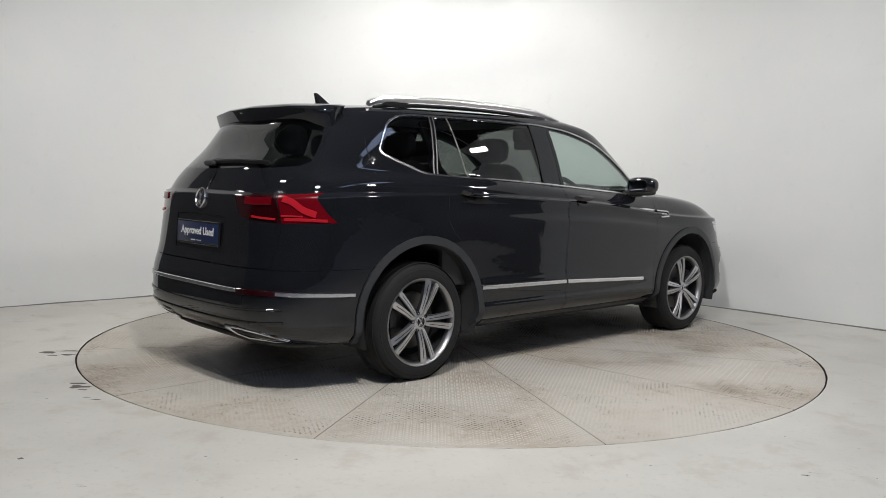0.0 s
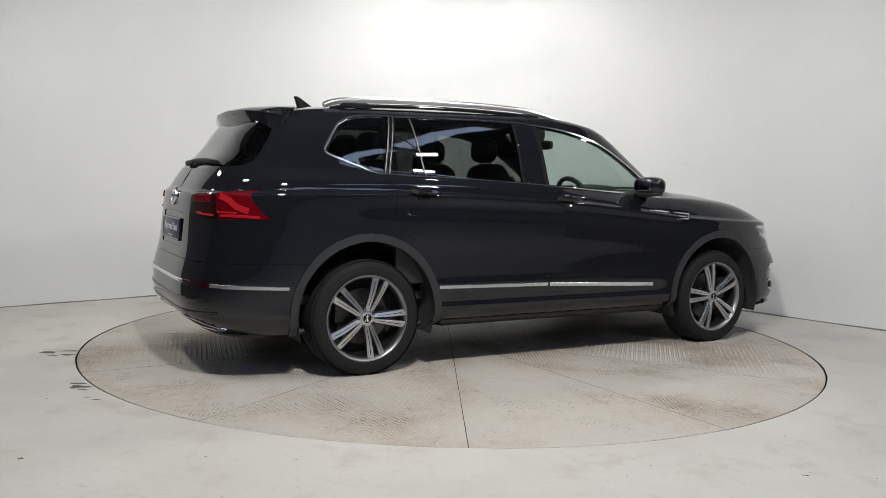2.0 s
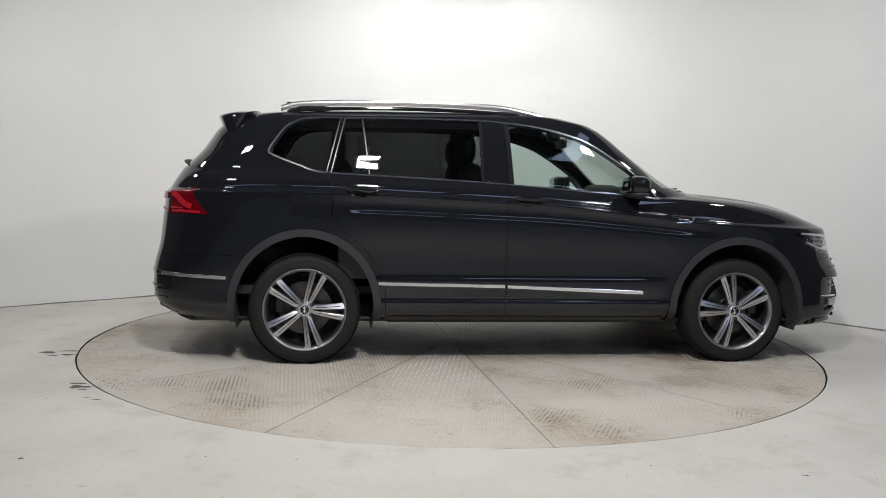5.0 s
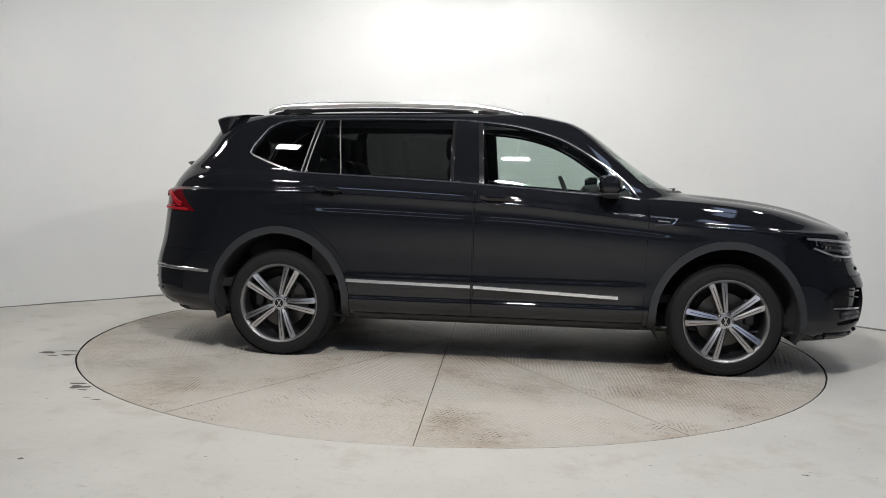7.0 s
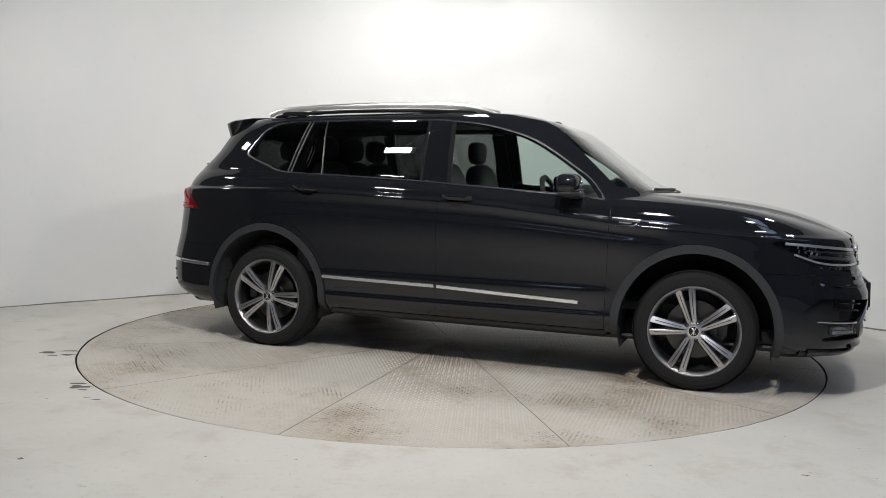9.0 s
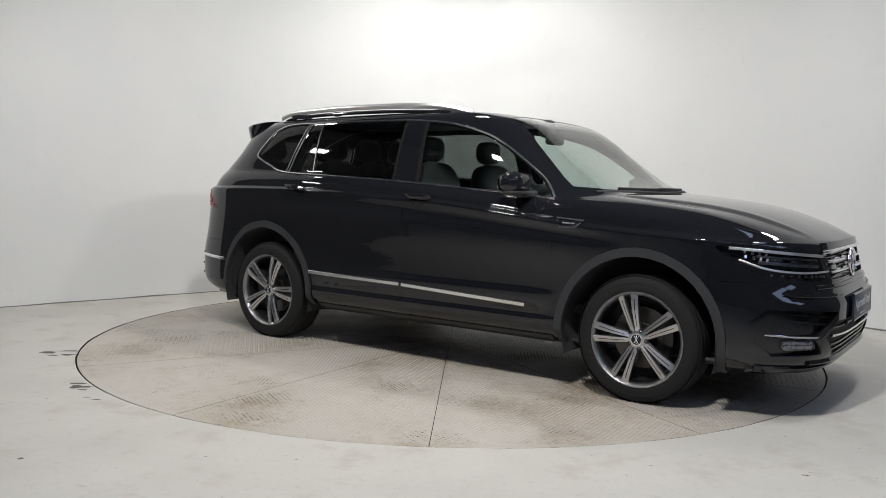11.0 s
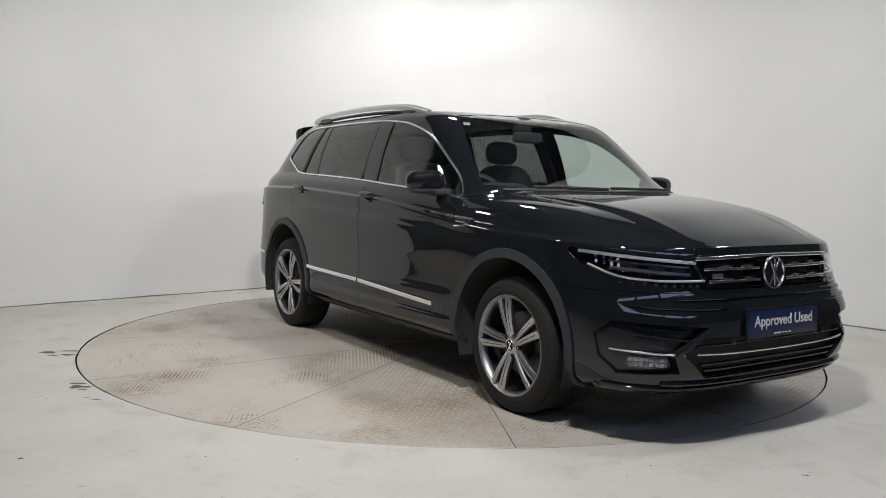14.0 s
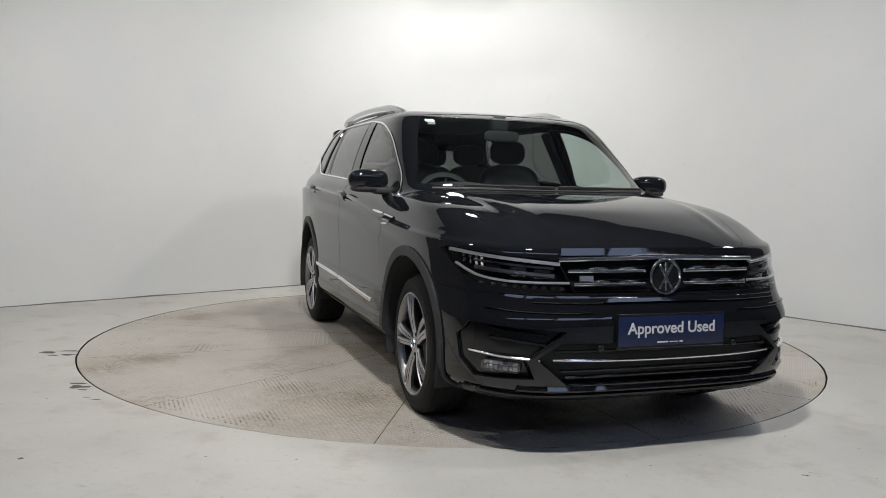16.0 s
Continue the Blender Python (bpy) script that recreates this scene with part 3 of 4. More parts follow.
PLATE_BAY = mirrored([(0, 0.735), (0.275, 0.735), (0.285, 0.93), (0, 0.94)])
TAILGATE = mirrored([(0, 0.675), (0.66, 0.675), (0.688, 0.80), (0.692, 0.913), (0.652, 1.062), (0.665, 1.15), (0.672, 1.24), (0.61, 1.41), (0.57, 1.52), (0, 1.53)])
HOOD = [(x, y) for y, x in mirrored([(0, 2.232), (0.25, 2.222), (0.45, 2.185), (0.495, 2.14), (0.55, 1.98), (0.61, 1.75), (0.665, 1.45),
                                     (0.715, 1.2), (0.725, 1.06), (0.6, 1.12), (0.3, 1.175), (0, 1.195)])]


def cut_outline(bm, poly, axis, keep, closed=True):
    """Cuts the surface along an outline; axis is the way along which the outline is seen."""
    n = len(poly)
    for i in range(n if closed else n - 1):
        a, b = poly[i], poly[(i + 1) % n]
        d = (b[0] - a[0], b[1] - a[1])
        if math.hypot(*d) < 1e-5:
            continue
        lo = (min(a[0], b[0]) - 0.05, min(a[1], b[1]) - 0.05)
        hi = (max(a[0], b[0]) + 0.05, max(a[1], b[1]) + 0.05)
        if axis == "y":
            co, no = Vector((a[0], 0, a[1])), Vector((-d[1], 0, d[0]))
            ia, ib = 0, 2
        elif axis == "x":
            co, no = Vector((0, a[0], a[1])), Vector((0, -d[1], d[0]))
            ia, ib = 1, 2
        else:
            co, no = Vector((a[0], a[1], 0)), Vector((-d[1], d[0], 0))
            ia, ib = 0, 1
        faces = []
        for f in bm.faces:
            c = f.verts[0].co
            if keep(c) and lo[0] - 0.06 < c[ia] < hi[0] + 0.06 and lo[1] - 0.06 < c[ib] < hi[1] + 0.06:
                faces.append(f)
        if not faces:
            continue
        edges = {e for f in faces for e in f.edges}
        verts = {v for f in faces for v in f.verts}
        bmesh.ops.bisect_plane(bm, geom=faces + list(edges) + list(verts), dist=2e-5, plane_co=co, plane_no=no)


def flank(c):
    return abs(c.y) > 0.5


def nose(c):
    return c.x > 1.6 and c.z < 0.95


def tail(c):
    return c.x < -1.75


SIDE_CLASSES = (("quarter_window", QUARTER), ("rear_door_window", REAR_WIN), ("front_door_window", FRONT_WIN),
                ("rear_door", REAR_DOOR), ("front_door", FRONT_DOOR))


def classify(c):
    s = "l" if c.y > 0 else "r"
    for hx in HUBS:
        r = math.hypot(c.x - hx, (c.z - ARCH_Z[hx]) / 1.025)
        if flank(c) and c.z < 0.95:
            if r < ARCH_IN:
                return "void"
            if r < ARCH_OUT:
                return "arch_%s_%s" % ("front" if hx > 0 else "rear", s)
    if flank(c):
        for nm, poly in SIDE_CLASSES:
            if inside(poly, c.x, c.z) and abs(c.y) > 0.55:
                return nm + "_" + s
    if c.x > 0.1 and c.z > 1.1 and inside(WINDSCREEN, c.y, c.z):
        return "windscreen"
    if nose(c):
        if inside(HEADLAMP, abs(c.y), c.z):
            return "headlamp_" + s
        for nm, poly in (("grille", GRILLE), ("intake", INTAKE)):
            if inside(poly, c.y, c.z):
                return nm
        if inside(FOG, abs(c.y), c.z):
            return "fog_" + s
    if tail(c):
        if inside(REAR_SCREEN, c.y, c.z):
            return "rear_screen"
        if inside(TAIL_GATE_LAMP, abs(c.y), c.z):
            return "taillamp_in_" + s
        if inside(TAIL_SIDE_LAMP, abs(c.y), c.z):
            return "taillamp_out_" + s
        if inside(PLATE_BAY, c.y, c.z):
            return "plate_bay"
        if inside(TAILGATE, c.y, c.z):
            return "tailgate"
        if c.z < 0.672:
            return "rear_bumper"
    if c.z > 0.85 and c.x > 1.0 and inside(HOOD, c.x, c.y):
        return "hood"
    if c.x > 1.6 and c.z < 0.69:
        return "front_bumper"
    return "shell"


BASE = body_surface()
BASE.faces.ensure_lookup_table()
BASE_TREE = BVHTree.FromBMesh(BASE)
BASE_FACES = [([v.co.copy() for v in f.verts], [v.normal.copy() for v in f.verts]) for f in BASE.faces]


def base_normal(co):
    """The smooth surface's normal and distance at the point nearest to co."""
    p, n, i, d = BASE_TREE.find_nearest(co)
    vs, ns = BASE_FACES[i]
    out = Vector()
    for w, nn in zip(poly_3d_calc(vs, p), ns):
        out += nn * w
    return out.normalized(), d


def on_side(x, z, s):
    """The body's point and normal at (x, z) on the left (1) or right (-1) flank."""
    p, n, i, d = BASE_TREE.ray_cast(Vector((x, 2.0 * s, z)), Vector((0, -s, 0)))
    return (p, base_normal(p)[0]) if p else None


def on_end(y, z, s):
    """The body's point and normal at (y, z) on the nose (1) or tail (-1)."""
    p, n, i, d = BASE_TREE.ray_cast(Vector((3.5 * s, y, z)), Vector((-s, 0, 0)))
    return (p, base_normal(p)[0]) if p else None


def bar_on(path, where, s, w, h, lift=0.0, closed=False, taper=False):
    got = [g for g in (where(a, b, s) for a, b in path) if g]
    return sweep([p + n * lift for p, n in got], [n for p, n in got], w, h, closed, taper)


def panels():
    bm = BASE.copy()
    for nm, poly in SIDE_CLASSES:
        cut_outline(bm, poly, "y", flank)
    for hx in HUBS:
        for r in (ARCH_IN, ARCH_OUT):
            cut_outline(bm, circle(hx, ARCH_Z[hx], r), "y", flank)
    cut_outline(bm, WINDSCREEN, "x", lambda c: c.x > 0.05 and c.z > 1.05)
    for poly in (HEADLAMP, [(-y, z) for y, z in HEADLAMP], GRILLE, INTAKE, FOG, [(-y, z) for y, z in FOG]):
        cut_outline(bm, poly, "x", nose)
    for poly in (REAR_SCREEN, TAIL_GATE_LAMP, TAIL_SIDE_LAMP, [(-y, z) for y, z in TAIL_GATE_LAMP],
                 [(-y, z) for y, z in TAIL_SIDE_LAMP], PLATE_BAY, TAILGATE):
        cut_outline(bm, poly, "x", tail)
    cut_outline(bm, HOOD, "z", lambda c: c.x > 0.95 and c.z > 0.8)
    cut_outline(bm, [(-2.5, 0.672), (-1.7, 0.672)], "y", lambda c: c.x < -1.6, False)
    cut_outline(bm, [(1.6, 0.69), (2.5, 0.69)], "y", lambda c: c.x > 1.5, False)
    groups = {}
    for f in bm.faces:
        groups.setdefault(classify(f.calc_center_median()), []).append([v.co.copy() for v in f.verts])
    bm.free()
    out = {}
    for k, faces in groups.items():
        b = bmesh.new()
        for vs in faces:
            b.faces.new([b.verts.new(v) for v in vs])
        bmesh.ops.remove_doubles(b, verts=b.verts, dist=2e-5)
        bmesh.ops.dissolve_degenerate(b, edges=b.edges, dist=1e-5)
        out[k] = b
    return out


def seamed(b, width=0.0035, depth=0.012):
    """Rolls a panel's rim inward, so that a dark joint stays between neighbours."""
    rim = [v for v in b.verts if v.is_boundary]
    ns = {v: base_normal(v.co)[0] for v in rim}
    side = {}
    for v in rim:
        acc = Vector()
        for f in v.link_faces:
            acc += f.calc_center_median() - v.co
        acc -= ns[v] * acc.dot(ns[v])
        side[v] = acc.normalized() if acc.length > 1e-9 else Vector()
    for v in rim:
        v.co += side[v] * width
    edges = [e for e in b.edges if e.is_boundary]
    ex = bmesh.ops.extrude_edge_only(b, edges=edges)
    for v in ex["geom"]:
        if isinstance(v, bmesh.types.BMVert):
            v.co -= base_normal(v.co)[0] * depth
    return b


def skin(name, b, mat, parent, label=""):
    """A part cut from the surface: it keeps the surface's own smooth normals."""
    b.normal_update()
    me = finish(b, name, mat)
    ns = []
    for v in me.vertices:
        n, d = base_normal(v.co)
        ns.append(n if d < 0.0025 else v.normal.copy())
    me.normals_split_custom_set_from_vertices(ns)
    return attach(new(name, me), parent, label)


def shift(b, along):
    for v in b.verts:
        v.co += base_normal(v.co)[0] * along
    return b


def recessed(b, depth):
    """A bay sunk into the body: its floor moved inward and its walls."""
    floor_faces = b.faces[:]
    dup = bmesh.ops.extrude_face_region(b, geom=floor_faces)
    vs = [g for g in dup["geom"] if isinstance(g, bmesh.types.BMVert)]
    for v in vs:
        v.co += depth
    bmesh.ops.delete(b, geom=[f for f in floor_faces if f.is_valid], context="FACES_ONLY")
    return b


def superbox(ax, ay, az, n=3.0, at=(0, 0, 0), res=10):
    """A softly rounded block."""
    bm = bmesh.new()
    bmesh.ops.create_cube(bm, size=2.0)
    bmesh.ops.subdivide_edges(bm, edges=bm.edges, cuts=res, use_grid_fill=True)
    for v in bm.verts:
        c = v.co
        k = (abs(c.x) ** n + abs(c.y) ** n + abs(c.z) ** n) ** (-1 / n)
        v.co = Vector((c.x * k * ax + at[0], c.y * k * ay + at[1], c.z * k * az + at[2]))
    return bm


def badge(r, parent, m):
    """Round chrome badge: ring, dark disc and a plain star of bars."""
    b = part("badge", lathe([(r, -0.004), (r, 0.004), (r * 0.96, 0.008), (r * 0.88, 0.008), (r * 0.84, 0.002)], 48), CHROME,
             parent, "round chrome badge")
    b.matrix_local = m
    part("backing", lathe([(r * 0.9, 0.0), (r * 0.5, 0.0035), (0.001, 0.004)], 40), GLOSS_BLACK, b)
    for x, t in ((0.0, -32), (0.001, 0), (0.0, 32)):
        part("bar", box(r * 0.14, 0.005, r * 1.55, (r * x, 0.005 + 0.0004 * t / 32, 0), 0.001, 1, Matrix.Rotation(radians(t), 4, "Y")), CHROME, b)
    return b


def facing(p, n):
    """A pose at p whose y axis is n and whose z axis stands up."""
    y = n.normalized()
    x = y.cross(Vector((0, 0, 1))).normalized()
    z = x.cross(y)
    return Matrix.Translation(p) @ Matrix((x, y, z)).transposed().to_4x4()


def text_mesh(words, size):
    cu = bpy.data.curves.new("words", "FONT")
    cu.body, cu.size, cu.extrude, cu.align_x, cu.align_y = words, size, 0.0006, "CENTER", "CENTER"
    cu.offset = 0.0012
    ob = new("words", cu)
    bpy.context.view_layer.update()
    me = bpy.data.meshes.new_from_object(ob.evaluated_get(bpy.context.evaluated_depsgraph_get()))
    bpy.data.objects.remove(ob)
    bm = bmesh.new()
    bm.from_mesh(me)
    bpy.data.meshes.remove(me)
    # stands up, faces +y, reads from left to right as seen from there
    bmesh.ops.transform(bm, matrix=Matrix.Rotation(math.pi, 4, "Z") @ Matrix.Rotation(math.pi / 2, 4, "X"), verts=bm.verts)
    return bm


def sign(parent, m, w, h):
    s = part("sign", box(w, 0.008, h, (0, 0.002, 0), 0.003), NAVY, parent, "navy plate with white lettering Approved Used")
    s.matrix_local = m
    part("frame", sweep([Vector(p) for p in ((-w / 2, 0, -h / 2), (w / 2, 0, -h / 2), (w / 2, 0, h / 2), (-w / 2, 0, h / 2))],
                        [Vector((0, 1, 0))] * 4, 0.012, 0.007, True), GLOSS_BLACK, s)
    t = part("lettering", text_mesh("Approved Used", h * 0.50), WHITE, s, "white lettering", 0)
    t.location = (0, 0.0068, h * 0.07)
    for x0, wide, tall in ((-0.09, 0.1, 0.05), (0.015, 0.08, 0.028), (0.085, 0.03, 0.045)):
        part("small_print", box(w * wide, 0.0012, h * tall, (-w * x0, 0.0068, -h * 0.36)), WHITE, s)
    return s


def wheel(parent, hx, s, turn):
    """Alloy wheel with five split spokes; s: 1 left, -1 right."""
    w = part("wheel", lathe([(0.056, 0.07), (0.053, 0.096), (0.045, 0.101), (0.034, 0.102), (0.001, 0.102)], 40), RIM_MAT, parent,
             "grey five-spoke alloy wheel with black tyre")
    w.matrix_local = Matrix.Translation((hx, 0.752 * s, 0.342)) @ (Matrix() if s > 0 else Matrix.Rotation(math.pi, 4, "Z"))
    a0 = turn if s > 0 else math.pi - turn
    part("tyre", lathe([(0.24, 0.106), (0.2535, 0.113), (0.26, 0.118), (0.285, 0.1175), (0.312, 0.113), (0.328, 0.104), (0.337, 0.086),
                             (0.341, 0.055), (0.342, 0.0), (0.341, -0.055), (0.337, -0.086), (0.322, -0.11), (0.244, -0.115)], 96),
             RUBBER, w, "black rubber tyre")
    # shallow ribs on the tread
    part("tread", merge(*[lathe([(0.3395, o - 0.022), (0.3435, o - 0.019), (0.3435, o + 0.019), (0.3395, o + 0.022)], 96)
                          for o in (-0.075, -0.025, 0.025, 0.075)]), RUBBER, w)
    part("sidewall_rib", lathe([(0.296, 0.1135), (0.299, 0.1165), (0.303, 0.1165), (0.306, 0.1125)], 96), RUBBER, w)
    part("rim", lathe([(0.2545, 0.110), (0.2555, 0.119), (0.2495, 0.120), (0.2385, 0.111), (0.231, 0.09), (0.228, 0.04), (0.222, -0.1)], 96),
         RIM_LIP, w, "turned grey alloy rim")
    part("barrel", lathe([(0.226, 0.085), (0.22, -0.1)], 64), RIM_DARK, w)
    part("brake_disc", lathe([(0.165, 0.0), (0.165, 0.02), (0.08, 0.02), (0.075, 0.035), (0.001, 0.035)], 64), STEEL, w)
    part("back_plate", lathe([(0.225, -0.02), (0.001, -0.02)], 48), LINER, w)
    cal = box(0.06, 0.06, 0.16, (0, 0.02, 0), 0.012)
    bmesh.ops.transform(cal, matrix=Matrix.Translation((0.15 if (hx < 0) == (s < 0) else -0.15, 0, 0.05)), verts=cal.verts)
    part("brake_caliper", cal, RIM_DARK, w)
    for k in range(5):
        a = a0 + k * 2 * math.pi / 5
        bms = []
        backs = []
        grooves = []
        for d in (-1, 1):
            path, nrm = [], []
            for i in range(9):
                f = i / 8
                r = 0.044 + (0.240 - 0.044) * f
                off = d * (0.0135 + 0.024 * f ** 1.15)
                y = 0.094 + 0.016 * math.sin(f * math.pi * 0.9) * 0.6 + 0.012 * f
                path.append(Vector((r * math.cos(a) - off * math.sin(a), y, r * math.sin(a) + off * math.cos(a))))
                # the turned face leans a little to its own side
                nrm.append(Vector((-math.sin(a) * d * 0.35, 1.0, math.cos(a) * d * 0.35)))
            bms.append(sweep(path, nrm, 0.023, 0.006, grow=1.7))
            grooves.append(sweep([q + Vector((0, 0.0055, 0)) for q in path[1:8]], nrm[1:8], 0.0032, 0.0015, grow=1.5))
            backs.append(sweep([p - Vector((0, 0.012, 0)) for p in path], [Vector((0, 1, 0))] * 9, 0.037, 0.012))
        sp = part("spoke", merge(*bms), RIM_MAT, w, "twin-bar turned spoke", 25)
        part("spoke_back", merge(*backs), RIM_DARK, sp, "", 25)
        part("spoke_groove", merge(*grooves), RIM_DARK, sp, "", 25)
    badge(0.031, w, Matrix.Translation((0, 0.103, 0)))
    for k in range(5):
        a = a0 + (k + 0.5) * 2 * math.pi / 5
        b = lathe([(0.0115, 0.08), (0.0115, 0.098), (0.007, 0.1), (0.006, 0.09), (0.001, 0.09)], 12)
        bmesh.ops.transform(b, matrix=Matrix.Translation((0.052 * math.cos(a), 0.004, 0.052 * math.sin(a))), verts=b.verts)
        part("wheel_bolt", b, RIM_DARK, w)
    return w


def arch_liner(hx, s):
    bm = bmesh.new()
    rows = []
    for y in (0.885, 0.52):
        rows.append([bm.verts.new((hx + 0.428 * math.cos(a), y * s, ARCH_Z[hx] + 0.434 * math.sin(a)))
                     for a in (radians(-18 + 216 * i / 40) for i in range(41))])
    for i in range(40):
        bm.faces.new((rows[0][i], rows[0][i + 1], rows[1][i + 1], rows[1][i]))
    c = bm.verts.new((hx, 0.52 * s, 0.25))
    for i in range(40):
        bm.faces.new((rows[1][i], rows[1][i + 1], c))
    return bm


def seat(x, y, wide=0.5):
    """Seat cushion, back and head restraint as one thing's parts."""
    cushion = superbox(0.26, wide / 2, 0.09, 4, (x, y, 0.66))
    back = superbox(0.075, wide / 2 - 0.01, 0.33, 4, (0, 0, 0.30))
    bmesh.ops.transform(back, matrix=Matrix.Translation((x - 0.22, y, 0.66)) @ Matrix.Rotation(radians(-14), 4, "Y"), verts=back.verts)
    rest = superbox(0.05, 0.135, 0.085, 3, (x - 0.385, y, 1.365))
    posts = merge(box(0.012, 0.012, 0.14, (x - 0.37, y - 0.06, 1.25)), box(0.012, 0.012, 0.14, (x - 0.37, y + 0.06, 1.25)))
    return cushion, back, rest, posts


def build_car():
    random.seed(21)
    car = empty("car", "gloss black family car with chrome trim parked on the turntable", "car")
    P = panels()
    P.pop("void", None).free()
    shell = skin("shell", seamed(P.pop("shell"), 0.001, 0.02), PAINT, car, "gloss black body shell")
    for nm, label in (("hood", "gloss black hood"), ("tailgate", "gloss black tailgate"),
                      ("front_bumper", "gloss black front bumper"), ("rear_bumper", "gloss black rear bumper")):
        P[nm] = skin(nm, seamed(P[nm], 0.0012 if "bumper" in nm else 0.0025), PAINT, car, label)
    doors = {}
    for k in list(P):
        if k.startswith("arch_"):
            b = P[k]
            shift(b, 0.011)
            ex = bmesh.ops.extrude_edge_only(b, edges=[e for e in b.edges if e.is_boundary])
            for v in ex["geom"]:
                if isinstance(v, bmesh.types.BMVert):
                    v.co -= base_normal(v.co)[0] * 0.035
            bmesh.ops.recalc_face_normals(b, faces=b.faces)
            part("wheel_arch_trim", b, ARCH_MAT, car, "grained dark grey wheel arch trim", 45)
        elif k[:-2] in ("rear_door", "front_door"):
            doors[k] = skin(k[:-2], seamed(P[k], 0.0025), PAINT, car, "gloss black door")
        elif k[:-2] in ("quarter_window", "rear_door_window", "front_door_window"):
            mat = GLASS if k.startswith("front") else PRIVACY
            skin(k[:-2], shift(P[k], -0.004), mat, car, "green-tinted window glass" if mat is GLASS else "dark privacy window glass")
    skin("windscreen", shift(P["windscreen"], -0.002), SCREEN, car, "lightly tinted windscreen")
    skin("rear_screen", shift(P["rear_screen"], -0.003), REAR_GLASS, car, "dark tinted rear window")

    for s, c in ((1, "l"), (-1, "r")):
        # chrome window surround
        low = [(-1.626, 1.305), (-1.59, 1.284), (-1.45, 1.232), (-1.28, 1.186), (-0.8, 1.167), (-0.33, 1.147), (0.1, 1.12), (0.38, 1.103), (0.6, 1.09), (0.862, 1.066)]
        top = [(0.862, 1.066), (0.765, 1.18), (0.64, 1.272), (0.465, 1.384), (0.312, 1.451), (0.085, 1.508), (-0.14, 1.532), (-0.33, 1.541), (-0.8, 1.541),
               (-1.15, 1.534), (-1.30, 1.532), (-1.42, 1.52), (-1.49, 1.493), (-1.54, 1.455), (-1.622, 1.335), (-1.626, 1.305)]
        part("window_chrome", bar_on(rounded_path(low, 6), on_side, s, 0.013, 0.006), CHROME, car, "bright chrome window line")
        part("window_chrome", bar_on(rounded_path(top, 6), on_side, s, 0.012, 0.006), CHROME, car, "bright chrome window line")
        for a, b in (((-1.275, 1.186), (-1.19, 1.532)), ((-1.248, 1.186), (-1.163, 1.532))):
            path = [(a[0] + (b[0] - a[0]) * i / 8, a[1] + (b[1] - a[1]) * i / 8) for i in range(9)]
            part("window_bar", bar_on(path, on_side, s, 0.008, 0.004), STEEL, car)
        path = [(-1.01 - 0.045 * i / 8, 1.175 + 0.36 * i / 8) for i in range(9)]
        part("window_bar", bar_on(path, on_side, s, 0.008, 0.003), STEEL, car)
        for x0, x1, w in ((-0.298, -0.303, 0.02), (-0.11, -0.135, 0.03)):
            path = [(x0 + (x1 - x0) * i / 8, 1.14 + 0.395 * i / 8) for i in range(9)]
            part("window_seal", bar_on(path, on_side, s, w, 0.002), GLOSS_BLACK, car)
        # chrome strips along the doors and round the rear
        for x0, x1, z0, z1, own in ((-0.948, -0.158, 0.513, 0.501, "rear_door_"), (-0.140, 0.745, 0.50, 0.466, "front_door_")):
            path = [(x0 + (x1 - x0) * i / 24, z0 + (z1 - z0) * i / 24) for i in range(25)]
            part("chrome_strip", bar_on(path, on_side, s, 0.026, 0.011), CHROME, doors[own + c], "bright chrome side strip")
        part("sill_trim", bar_on([(-0.90 + 1.80 * i / 30, 0.292) for i in range(31)], on_side, s, 0.045, 0.006), MATT_BLACK, car)
        # door handles, each with its hollow
        for x, z, own in ((-1.065, 1.068, "rear_door_"), (-0.015, 1.034, "front_door_")):
            p, n = on_side(x, z, s)
            h = part("door_handle", bar_on([(x - 0.095 + 0.19 * i / 12, z + 0.004 - 0.007 * i / 12) for i in range(13)], on_side, s, 0.032, 0.018, 0.026, taper=True),
                     PAINT, doors[own + c], "gloss black door handle")
            part("handle_hollow", bar_on([(x - 0.06 + 0.11 * i / 8, z - 0.004) for i in range(9)], on_side, s, 0.06, 0.0015, taper=True), GLOSS_BLACK, h)
        # flank badge: a slim chrome blade and a framed plate
        part("fender_blade", bar_on([(0.70 + 0.205 * i / 10, 0.978 - 0.012 * i / 10) for i in range(11)], on_side, s, 0.017, 0.007, taper=True), CHROME, doors["front_door_" + c])
        fb = part("fender_badge", bar_on([(0.92, 0.965), (1.085, 0.955), (1.05, 0.922), (0.95, 0.917)], on_side, s, 0.012, 0.007, closed=True), CHROME, car, "chrome framed fender badge")
        part("badge_mark", bar_on([(0.965 + 0.07 * i / 5, 0.941 - 0.004 * i / 5) for i in range(6)], on_side, s, 0.009, 0.003), SATIN, fb)
        # mirrors
        mir = part("side_mirror", superbox(0.072, 0.116, 0.062, 2.8, (0.672, 0.925 * s, 1.150)), PAINT, car, "gloss black door mirror", 180)
        part("mirror_lower", superbox(0.062, 0.104, 0.022, 2.6, (0.674, 0.92 * s, 1.099)), MATT_BLACK, mir)
        bm = superbox(0.09, 0.105, 0.06, 4, (0, 0, 0))
        for v in bm.verts:
            v.co = Vector((0.603 + v.co.x * 0.06, 0.925 * s + v.co.y * 0.8, 1.150 + v.co.z * 0.72))
        part("mirror_glass", bm, DARK_MIRROR, mir)
        part("mirror_arm", superbox(0.05, 0.08, 0.024, 3, (0.69, 0.83 * s, 1.09)), MATT_BLACK, mir)
